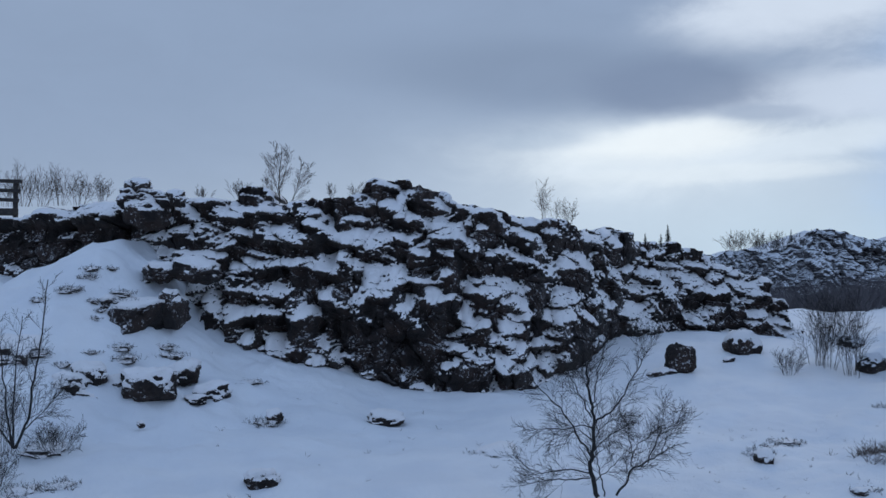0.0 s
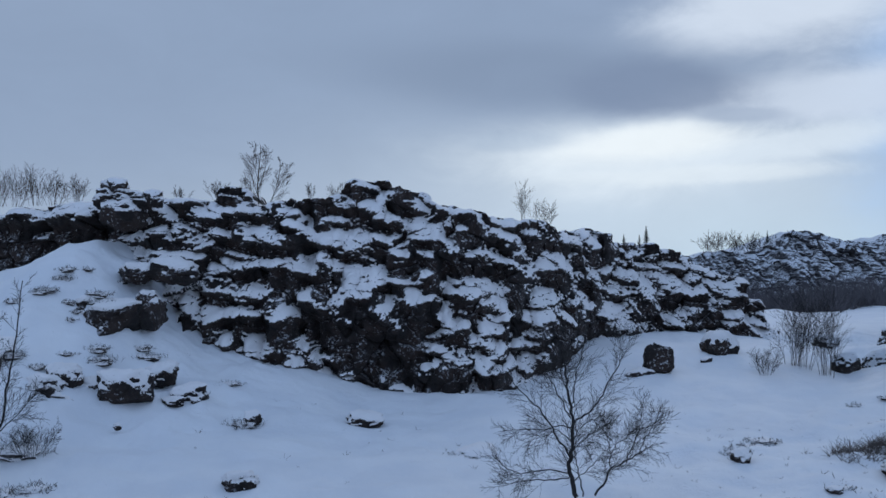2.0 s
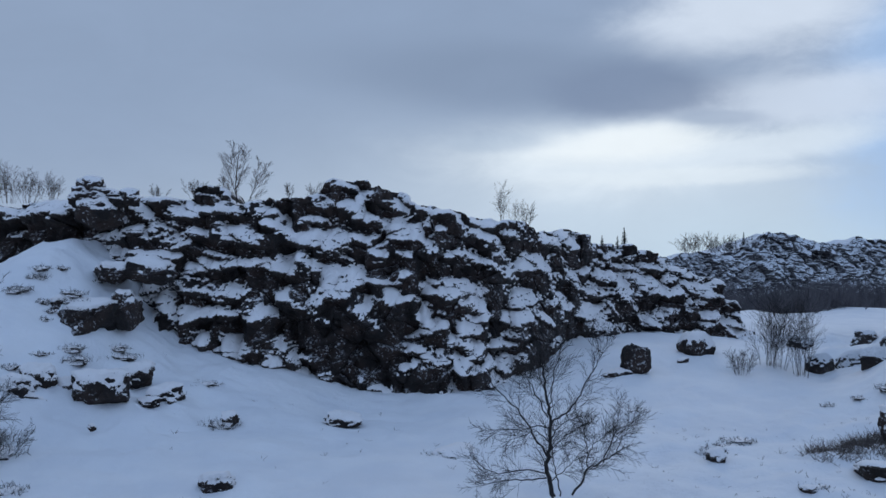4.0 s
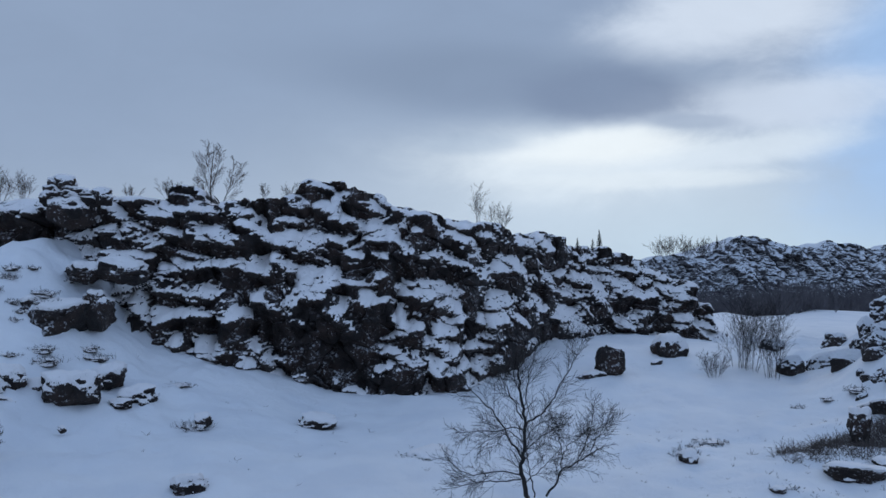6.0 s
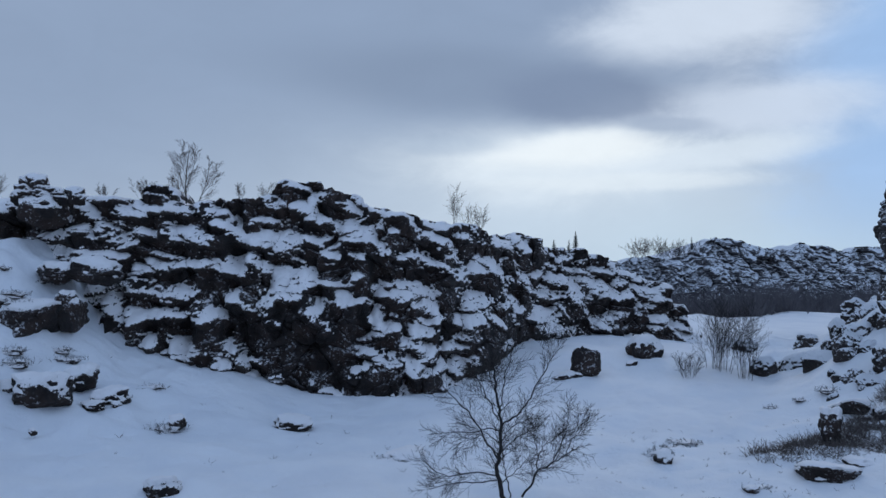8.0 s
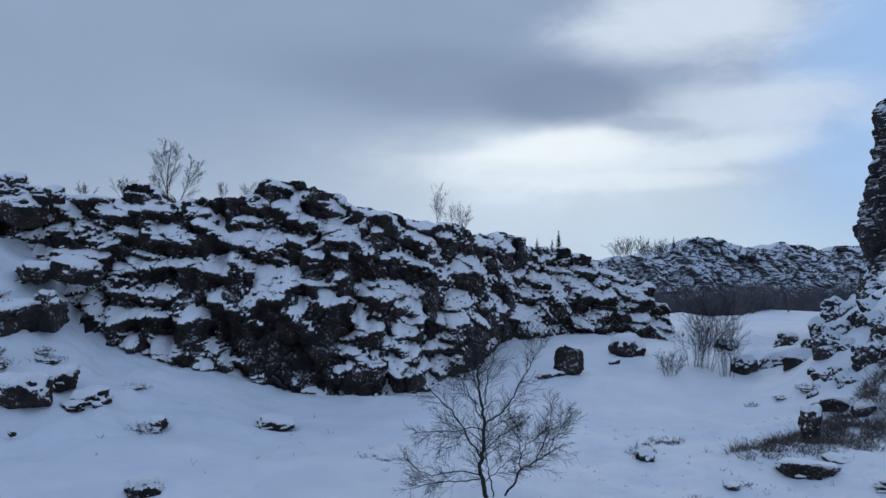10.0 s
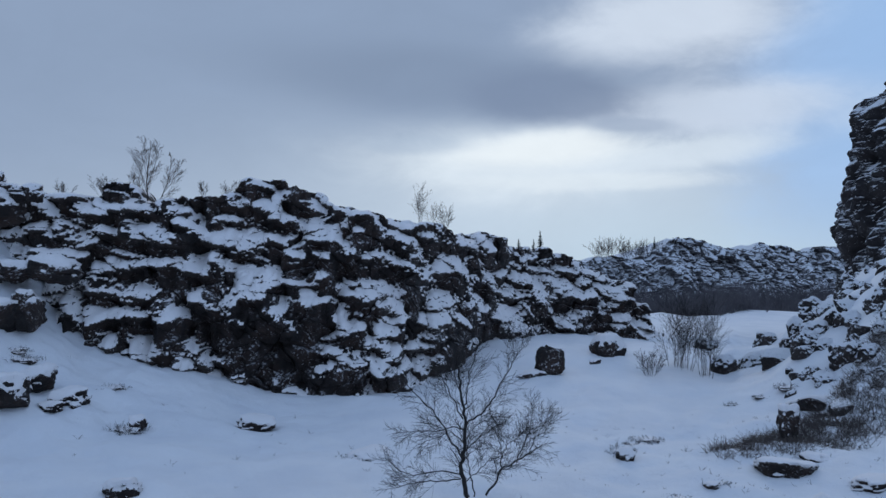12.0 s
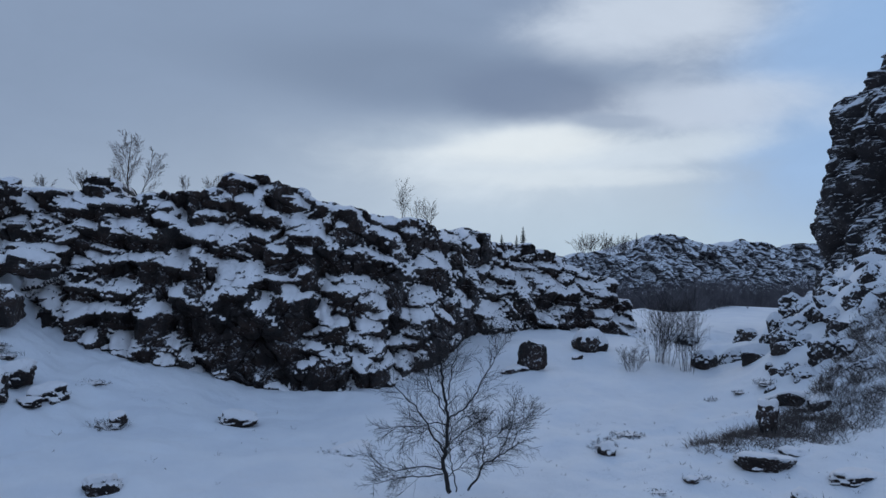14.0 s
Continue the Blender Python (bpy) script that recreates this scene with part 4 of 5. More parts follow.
PILLAR = [
    (-10.79, 28.47, 6.88, 0.95, 0.38, 0.16),
    (-10.22, 28.52, 6.84, 1.12, 0.33, 0.16),
    (-9.63, 28.41, 6.79, 0.74, 0.29, 0.12),
    (-10.47, 28.44, 7.36, 0.87, 0.46, 0.16),
    (-10.75, 28.35, 7.27, 0.52, 0.38, 0.08),
    (-10.29, 28.48, 7.07, 0.99, 0.38, 0.16),
    (-10.77, 28.41, 7.04, 0.74, 0.35, 0.10),
    (-9.83, 28.41, 6.99, 0.74, 0.29, 0.12),
    (-9.23, 28.37, 6.97, 0.61, 0.40, 0.10),
    (-9.06, 28.32, 6.84, 0.43, 0.29, 0.08),
]
px, py, pz = (-10.28, 28.50, 5.72)
stone_block(px, py, pz + 0.1, 1.42, 1.4, 1.12, 0.16, 3, parent=cliff)
for row in PILLAR:
    rock(*row, parent=cliff, lean=5, sunk=0.45, snowed=True)
# a big boulder that the slope has half buried, and its neighbour
UNDERCUT = (
    # place of the foot, width, depth, height, flare
    ((-9.26, 25.70, 2.27), 2.05, 3.0, 1.2, -0.10, 11),
    ((-8.51, 26.00, 2.57), 0.8, 2.0, 1.15, -0.10, 12),
    ((-10.13, 25.40, 2.78), 0.9, 2.0, 0.8, -0.1, 14),
    ((-9.23, 27.00, 3.99), 1.12, 1.8, 0.58, -0.05, 41),
    ((-8.22, 27.20, 3.97), 1.52, 1.8, 0.80, -0.05, 42),
)
for (x, y, z), w, deep, h, flare, seed in UNDERCUT:
    stone_block(x, y, z, w, deep, h, flare, seed, label="big undercut lava boulder in the snow slope", group="undercut boulders", bare=0.4)


# ---- tower ----


def tower_mass(name, cx, cy, zs, rs, label, seed):
    """A tall column of lava, broken into slabs that step back where snow lies."""
    ang = np.linspace(0, 2 * math.pi, 540)
    hts = np.arange(zs[0], zs[-1], 0.08)
    A, Z = np.meshgrid(ang, hts)
    arc = A * 6.8
    wob = (fbm(arc / 1.2, Z / 1.2, arc * 0, seed + 11, 3) - 0.5) * 1.4
    slant = Z - 0.45 * arc
    field = fbm(arc / 1.5, (slant + wob) / 0.75, arc * 0, seed + 15, 4, 0.55) - 0.53
    lean = smooth(-0.08, 0.08, field)
    step = np.zeros(A.shape)
    for k in range(1, len(hts)):
        step[k] = step[k - 1] * (1 - 0.08 / 1.4) - 1.5 * (lean[k] - 0.42) * 0.08
    step = blurred(step, 3)
    big, eb, slab, _ = cells((arc + wob) / 2.3, (Z + wob) / 2.9, seed, True)
    mid, em, chip, _ = cells((arc + wob) / 0.9, (Z - wob) / 1.0, seed + 3, True)
    r = np.interp(Z, zs, rs) + step + 0.5 * big + 0.25 * mid + 0.7 * slab + 0.25 * chip + 0.35 * fbm(arc / 0.5, Z / 0.3, arc * 0, seed + 5, 3)
    r = r - 0.25 * smooth(0.12, 0, eb) - 0.10 * smooth(0.12, 0, em) - 0.55
    Z = Z + (fbm(arc / 0.6, Z / 0.6, arc * 0, seed + 8, 2) - 0.5) * 0.3
    X, Y = cx + r * np.cos(A), cy + r * np.sin(A)
    return thing(name, sheet(name, X, Y, Z, False), LAVA_FACE, label, "rock tower", kind="structure")


tower = tower_mass("rock_tower", 35.0, 38, (0.5, 4, 7.5, 8.2, 9.5, 12, 13.5, 14.2, 14.3, 15.2, 15.3, 16.5, 17.8, 17.9), (8.0, 7.5, 7.0, 6.7, 6.7, 6.5, 6.3, 5.7, 5.0, 4.8, 4.2, 3.8, 2.0, 0.3),
                   "tall dark lava tower with snow in its cracks", 77)

# ---- boulders lying free ----
SLOPE_BLOCKS = (
    # place of the foot, width, height
    ((-7.76, 21.90, 0.95), 1.35, 0.95, 21),
    ((-7.31, 23.35, 1.30), 0.8, 0.62, 22),
    ((-9.11, 21.60, 1.37), 0.65, 0.55, 23),
    ((-9.52, 21.05, 1.33), 0.7, 0.5, 24),
)
for (x, y, z), w, h, seed in SLOPE_BLOCKS:
    stone_block(x, y, z - 0.15, w, w * 0.9, h, -0.02, seed, label="dark lava boulder half buried in the snow slope", group="boulders on the slope")
SLOPE_BOULDERS = [
    (-9.40, 21.91, 1.66, 0.75, 0.48, 0.12),
    (-9.64, 21.14, 1.41, 1.04, 0.49, 0.12),
    (-9.13, 21.13, 1.18, 0.64, 0.25, 0.06),
    (-8.16, 22.03, 0.99, 1.00, 0.23, 0.09),
    (-6.39, 22.94, 1.07, 0.87, 0.34, 0.13),
    (-11.38, 21.82, 2.23, 1.32, 0.63, 0.19),
    (-8.73, 22.14, 1.35, 0.84, 0.36, 0.13),
    (-6.65, 22.24, 0.94, 0.51, 0.16, 0.06),
]
for row in SLOPE_BOULDERS:
    rock(*row, name="boulder", label="dark lava boulder half buried in the snow slope", group="boulders on the slope", lean=5, sunk=0.7, grow=1.12, snowed=True)
fx, fy, fz = (8.71, 30.35, 0.79)
stone_block(fx, fy, fz - 0.35, 1.0, 0.9, 1.25, 0.03, 5, label="dark broken block at the cliff's foot", group="blocks at the cliff foot", snow=False)
FOOT_BOULDERS = [
    (11.79, 32.70, 1.52, 1.44, 1.05, 0.33),
    (7.84, 30.19, 0.62, 1.37, 0.53, 0.30),
    (10.87, 31.49, 1.04, 0.48, 0.23, 0.05),
    (9.17, 31.18, 0.99, 0.48, 0.23, 0.04),
]
for row in FOOT_BOULDERS:
    rock(*row, name="boulder", label="dark broken block at the cliff's foot", group="blocks at the cliff foot", lean=5)
scatter = random.Random(12)
DEBRIS = [
    (21.14, 32.78, 3.18, 1.54, 1.00, 0.28),
    (19.43, 31.32, 2.45, 1.14, 0.87, 0.22),
    (19.81, 34.40, 1.66, 1.61, 0.85, 0.20),
    (17.46, 28.64, 1.92, 1.04, 0.55, 0.12),
    (17.08, 30.50, 1.26, 1.43, 0.71, 0.17),
    (15.80, 30.60, 1.05, 1.44, 0.89, 0.13),
    (16.61, 28.07, 1.59, 1.32, 0.66, 0.12),
    (16.10, 25.53, 1.90, 1.01, 0.56, 0.15),
    (16.57, 25.22, 2.19, 0.96, 0.48, 0.22),
    (16.37, 23.68, 2.06, 1.69, 0.93, 0.63),
    (17.19, 24.32, 2.70, 1.14, 0.60, 0.10),
]
DEBRIS_UPPER = [
    (16.60, 22.95, 2.13, 1.08, 0.57, 0.16),
    (17.53, 23.41, 2.83, 1.10, 0.51, 0.17),
    (18.14, 23.81, 3.35, 1.12, 0.52, 0.17),
    (18.24, 24.92, 3.51, 0.95, 0.51, 0.18),
    (18.79, 24.26, 3.89, 0.92, 0.53, 0.17),
    (17.75, 25.42, 3.13, 0.96, 0.48, 0.14),
    (17.59, 26.12, 3.04, 0.79, 0.42, 0.15),
    (15.47, 24.16, 1.38, 0.92, 0.46, 0.14),
    (15.56, 23.40, 1.32, 1.06, 0.38, 0.17),
    (16.52, 21.83, 1.80, 0.99, 0.41, 0.15),
    (17.18, 22.19, 2.41, 0.67, 0.46, 0.13),
    (16.12, 22.29, 1.62, 0.85, 0.36, 0.16),
    (18.03, 36.59, 1.29, 1.39, 0.59, 0.21),
]
for x, y, z, w, h, cap in DEBRIS + DEBRIS_UPPER:
    shard(x, y, z, w * 0.9, h, "fallen lava block under snow below the tower", "fallen blocks below the tower", 18)
for _ in range(150):
    x, y = scatter.uniform(14.5, 28), scatter.uniform(23, 37)
    if x < 13 + (y - 22) * 0.75:
        continue
    size = 0.24 + scatter.uniform(0.2, 1.0) ** 2.4 * 1.1
    shard(x, y, ground_z(x, y) + size * 0.12, size, size * scatter.uniform(0.5, 0.9), "fallen lava block under snow below the tower", "fallen blocks below the tower")
for _ in range(130):
    x, y = scatter.uniform(13.5, 28), scatter.uniform(22.5, 36)
    if x < 12.5 + (y - 22) * 0.75:
        continue
    size = scatter.uniform(0.16, 0.5)
    shard(x, y, ground_z(x, y) + size * 0.15, size, size * scatter.uniform(0.5, 1.0), "broken stone among snowed blocks", "broken stones below the tower", 35)
stone_block(19.25, 27.4, 0.9, 1.5, 1.4, 1.25, -0.25, 32, label="big lava boulder deep in snow below the tower", group="fallen blocks below the tower")
bx, by, bz = (12.14, 20.05, 0.04)
stone_block(bx, by, bz - 0.1, 0.5, 0.5, 1.0, 0.12, 8, label="dark upright stone at the edge of the heather", group="ledge rocks")
LEDGE = [
    (14.51, 22.65, 0.66, 1.62, 0.53, 0.19),
    (14.86, 21.67, 0.77, 1.15, 0.41, 0.12),
    (12.66, 21.98, 0.17, 0.83, 0.29, 0.13),
]
for row in LEDGE:
    rock(*row, name="boulder", label="undercut rock ledge with a lip of snow", group="ledge rocks", lean=3, blocky=True)
LIPS = [
    (10.53, 17.56, 0.07, 1.45, 0.36, 0.12),
    (11.82, 18.23, 0.07, 0.83, 0.24, 0.10),
    (11.68, 16.07, 0.02, 1.15, 0.26, 0.09),
    (9.68, 14.78, 0.04, 0.45, 0.20, 0.04),
    (8.17, 16.30, 0.01, 0.37, 0.11, 0.03),
    (7.23, 18.72, 0.13, 0.43, 0.32, 0.04),
    (14.25, 21.69, 0.50, 0.33, 0.16, 0.03),
    (-4.41, 21.79, 0.60, 0.45, 0.24, 0.09),
    (-1.65, 23.25, 0.28, 1.06, 0.34, 0.10),
    (1.29, 19.74, 0.08, 1.04, 0.22, 0.07),
    (7.29, 18.96, 0.13, 0.40, 0.31, 0.05),
    (-6.11, 22.48, 0.92, 0.27, 0.13, 0.03),
    (-7.36, 20.25, 0.63, 0.19, 0.12, 0.03),
    (1.28, 19.62, 0.06, 0.60, 0.13, 0.04),
]
for row in LIPS:
    rock(*row, name="boulder", label="low dark stone just clear of the snow", group="stones in the snow", lean=4, sunk=0.6, snowed=True)

stone_block(-3.61, 16.68, -0.12, 0.68, 0.5, 0.36, 0.05, 52, label="dark flat stone with a thin snow cap", group="stones in the snow", bare=0.3)

# ---- trees and shrubs ----


class Wood:
    """Gathers tapered tubes into one mesh."""
    patterns = {}

    def __init__(self):
        self.v, self.f = [], []

    def tube(self, pts, r0, r1, sides=5):
        pts = np.asarray(pts, float)
        n = len(pts)
        d = pts[-1] - pts[0]
        d = d / (math.sqrt(d @ d) + 1e-9)
        if n > 8:
            along = np.gradient(pts, axis=0)
            along /= np.linalg.norm(along, axis=1, keepdims=True) + 1e-9
            a = np.cross(along, (1.0, 0.3, 0.1))
            a /= np.linalg.norm(a, axis=1, keepdims=True) + 1e-9
            b = np.cross(along, a)
        else:
            a = np.array((d[2] * 0.3 - d[1] * 0.1, d[0] * 0.1 - d[2], d[1] - d[0] * 0.3))
            a = a / (math.sqrt(a @ a) + 1e-9)
            b = np.array((d[1] * a[2] - d[2] * a[1], d[2] * a[0] - d[0] * a[2], d[0] * a[1] - d[1] * a[0]))[None]
            a = a[None]
        rad = np.linspace(r0, r1, n)[:, None]
        k = len(self.v)
        turn = np.arange(sides) * 2 * math.pi / sides
        ring = pts[None] + rad[None] * (a[None] * np.cos(turn)[:, None, None] + b[None] * np.sin(turn)[:, None, None])
        self.v.extend(ring.reshape(-1, 3).tolist())
        if (sides, n) not in self.patterns:
            j, i = np.meshgrid(np.arange(sides), np.arange(n - 1), indexing="ij")
            j2 = (j + 1) % sides
            self.patterns[sides, n] = np.stack([j * n + i, j2 * n + i, j2 * n + i + 1, j * n + i + 1], -1).reshape(-1, 4)
        self.f.extend((self.patterns[sides, n] + k).tolist())

    def mesh(self, name):
        return mesh_of(name, self.v, self.f)


def wander(rng, start, heading, length, bend=0.25, lift=0.06, steps=7):
    p, d = np.array(start, float), np.array(heading, float)
    d /= np.linalg.norm(d)
    pts = [p]
    for _ in range(steps):
        d = d + rng.normal(size=3) * bend * 0.5
        d[2] += lift
        d /= math.sqrt(d @ d)
        p = p + d * length / steps
        pts.append(p)
    return np.array(pts)


def sprout(wood, rng, pts, r0, length, level, count, start=0.2, open_angle=0.7, least=0.003):
    """Side branches along a limb, and theirs in turn."""
    for i in range(count):
        t = start + (1 - start) * (i + rng.uniform(0, 0.9)) / count
        k = min(len(pts) - 2, int(t * (len(pts) - 1)))
        u = t * (len(pts) - 1) - k
        p = pts[k] * (1 - u) + pts[k + 1] * u
        d = pts[k + 1] - pts[k]
        d = d / (np.linalg.norm(d) + 1e-9)
        side = rng.normal(size=3)
        side -= d * (side @ d)
        side /= np.linalg.norm(side) + 1e-9
        ln = length * rng.uniform(0.55, 1.15) * (1.15 - 0.6 * t)
        q = wander(rng, p, d * math.cos(open_angle) + side * math.sin(open_angle), ln, 0.13, 0.018, 5 if level else 3)
        r = max(r0 * (1 - 0.7 * t) * 0.30, least)
        wood.tube(q, r, max(r * 0.35, least * 0.55), 4 if r > 0.006 else 3)
        if level > 0:
            sprout(wood, rng, q, r, ln * 0.58, level - 1, max(3, int(count * 0.5)), 0.15, open_angle, least)


def bare_tree(name, base, limbs, label, category, seed, group="", twig=0.55, count=10, level=2, thin=0.3, spread_angle=0.7):
    """limbs: rows of points and the radius at the foot. Each limb carries its own twigs."""
    rng = np.random.RandomState(seed)
    tree = new(name)
    tree.location = base
    tagged(tree, label, category, group)
    o = np.array(base)
    for i, (pts, r) in enumerate(limbs):
        pts = np.array(pts, float) - o
        fine = []
        for k in range(len(pts) - 1):
            for u in np.linspace(0, 1, 5)[:-1]:
                fine.append(pts[k] * (1 - u) + pts[k + 1] * u + rng.normal(size=3) * 0.012)
        fine.append(pts[-1])
        fine = np.array(fine)
        stem = Wood()
        stem.tube(fine, r, r * thin, 7)
        limb = part("trunk" if i == 0 else "branch", stem.mesh("limb"), BARK, tree)
        wood = Wood()
        sprout(wood, rng, fine, r, twig, level, count, open_angle=spread_angle, least=(0.00021 if base[1] < 20 else 0.00012) * base[1])
        part("spray", wood.mesh("spray"), TWIG, limb)["kind"] = "stuff"
    return tree


def bare_shrub(name, base, high, wide, stems, label, category, seed, group="", twig=0.38, count=8, level=2, radius=0.008, mat=None):
    rng = np.random.RandomState(seed)
    shrub = new(name)
    shrub.location = base
    tagged(shrub, label, category, group)
    for i in range(int(stems * 1.6)):
        a = rng.uniform(0, 2 * math.pi)
        out = rng.uniform(0, 1) ** 0.6
        foot = np.array([math.cos(a), math.sin(a), 0]) * wide * 0.22 * out
        heading = np.array([math.cos(a) * out * wide * 0.45 / high, math.sin(a) * out * wide * 0.45 / high, 1.0])
        ln = high * rng.uniform(0.65, 1.0)
        radius = max(0.005, 0.00020 * min(base[1], 50))
        pts = wander(rng, foot - (0, 0, 0.08), heading, ln, 0.16, 0.04, 9)
        wood = Wood()
        wood.tube(pts, radius, radius * 0.3, 5)
        sprout(wood, rng, pts, radius, twig * high, 1 if base[1] > 28 else level, count, 0.2, 0.6, 0.00013 * base[1])
        part("stem", wood.mesh("stem"), mat or TWIG, shrub)
    return shrub


trunk_limbs = [
    ([(2.79, 15.00, 0.22), (2.69, 15.00, 0.57), (2.66, 15.00, 0.83), (2.72, 15.00, 1.08), (2.73, 15.00, 1.60), (2.68, 15.00, 1.91), (2.62, 15.00, 2.22), (2.59, 15.00, 2.53), (2.57, 15.00, 2.73)], 0.045),
    ([(2.74, 15.00, 1.58), (3.01, 14.94, 1.76), (3.20, 14.88, 2.02), (3.38, 14.82, 2.39), (3.51, 14.76, 2.65), (3.63, 14.70, 2.88)], 0.018),
    ([(2.70, 15.00, 1.91), (2.79, 15.10, 2.20), (2.87, 15.20, 2.61), (3.01, 15.30, 2.99)], 0.013),
    ([(2.66, 15.00, 0.98), (2.46, 15.06, 1.28), (2.25, 15.12, 1.64), (2.04, 15.18, 1.89), (1.79, 15.24, 2.14), (1.61, 15.30, 2.31)], 0.019),
    ([(2.68, 15.00, 1.65), (2.49, 14.90, 2.03), (2.30, 14.80, 2.35), (2.18, 14.70, 2.63)], 0.014),
    ([(2.66, 15.00, 2.11), (2.56, 15.10, 2.36), (2.51, 15.20, 2.61)], 0.009),
]
low_limbs = [
    ([(2.66, 15.00, 0.57), (2.29, 14.93, 0.57), (1.87, 14.85, 0.58), (1.55, 14.78, 0.53), (1.35, 14.70, 0.50)], 0.014),
    ([(2.66, 15.00, 0.67), (2.20, 15.05, 0.72), (1.79, 15.10, 0.62), (1.54, 15.15, 0.72), (1.28, 15.20, 0.94)], 0.013),
    ([(2.71, 15.00, 1.49), (2.46, 15.10, 1.50), (2.16, 15.20, 1.40), (1.80, 15.30, 1.40), (1.58, 15.40, 1.29)], 0.012),
    ([(2.68, 15.00, 1.24), (2.47, 14.83, 1.46), (2.14, 14.67, 1.38), (1.76, 14.50, 1.30)], 0.010),
    ([(2.74, 15.00, 1.08), (2.83, 15.10, 1.16), (3.06, 15.20, 1.30), (3.30, 15.30, 1.48)], 0.011),
    ([(2.74, 15.00, 1.29), (2.89, 14.87, 1.57), (3.07, 14.73, 1.66), (3.20, 14.60, 1.78)], 0.009),
]
side_limbs = [
    ([(2.91, 15.00, 0.25), (2.86, 15.03, 0.51), (2.80, 15.05, 0.81), (2.78, 15.07, 1.07), (2.83, 15.10, 1.37)], 0.014),
    ([(2.73, 15.00, 0.52), (3.00, 15.10, 0.69), (3.18, 15.20, 0.82), (3.41, 15.30, 0.90)], 0.010),
    ([(3.14, 15.00, 0.29), (3.29, 14.96, 0.51), (3.38, 14.92, 0.77), (3.64, 14.88, 0.88), (3.90, 14.84, 1.04), (4.13, 14.80, 1.22)], 0.022),
    ([(3.40, 15.00, 0.76), (3.44, 15.07, 1.05), (3.37, 15.13, 1.41), (3.36, 15.20, 1.60)], 0.012),
    ([(3.67, 15.00, 0.85), (3.81, 14.93, 1.17), (3.90, 14.87, 1.44), (3.96, 14.80, 2.02)], 0.012),
    ([(3.94, 15.00, 1.00), (4.05, 15.03, 1.31), (4.22, 15.07, 1.51), (4.32, 15.10, 1.74)], 0.010),
    ([(3.43, 15.00, 1.01), (3.58, 15.10, 1.20), (3.77, 15.20, 1.25), (3.88, 15.30, 1.37)], 0.009),
]
bare_tree("birch_tree", (2.79, 15.00, 0.02), trunk_limbs + low_limbs + side_limbs, "bare young birch with fine dark twigs in the snow", "tree", 21, twig=0.62, count=20, level=1, spread_angle=0.75)
left_limbs = [
    ([(-8.74, 17.00, 0.68), (-8.49, 17.00, 1.31), (-8.39, 17.00, 2.11), (-8.23, 17.00, 3.04), (-8.13, 17.00, 4.14)], 0.03),
    ([(-8.80, 17.00, 0.68), (-8.99, 17.10, 1.41), (-9.14, 17.20, 2.32), (-9.27, 17.20, 3.26)], 0.025),
    ([(-8.78, 17.00, 0.68), (-8.72, 16.80, 1.57), (-8.59, 16.70, 2.49), (-8.49, 16.70, 3.40)], 0.022),
    ([(-8.60, 17.00, 1.02), (-8.30, 17.20, 1.39), (-7.94, 17.30, 1.84)], 0.014),
    ([(-8.83, 17.00, 0.73), (-9.24, 17.00, 1.31), (-9.55, 17.00, 2.00)], 0.02),
]
bare_tree("birch_tree", (-8.77, 17.00, 0.65), left_limbs, "bare multi-stemmed birch sapling in deep snow", "tree", 22, twig=0.62, count=20, level=1, spread_angle=0.7)
crest_limbs = [
    ([(-6.04, 30.50, 6.39), (-6.07, 30.50, 7.23), (-6.07, 30.50, 8.07), (-5.99, 30.50, 8.98)], 0.030),
    ([(-6.04, 30.50, 7.13), (-6.27, 30.55, 7.76), (-6.43, 30.60, 8.40)], 0.014),
    ([(-6.05, 30.50, 7.44), (-5.83, 30.45, 8.17), (-5.66, 30.40, 8.79)], 0.014),
    ([(-6.07, 30.50, 7.76), (-6.25, 30.55, 8.39), (-6.22, 30.60, 8.99)], 0.010),
    ([(-5.94, 30.50, 6.50), (-5.56, 30.50, 7.13), (-5.32, 30.50, 7.80), (-5.26, 30.50, 8.49)], 0.016),
    ([(-5.56, 30.50, 7.13), (-5.20, 30.55, 7.66), (-4.92, 30.60, 8.30)], 0.011),
    ([(-6.04, 30.50, 6.81), (-6.37, 30.55, 7.24), (-6.59, 30.60, 7.66)], 0.010),
]
bare_tree("birch_tree", (-6.04, 30.50, 6.35), crest_limbs, "slender bare birch growing on the cliff top", "tree", 23, twig=0.58, count=15, level=2, spread_angle=0.58)

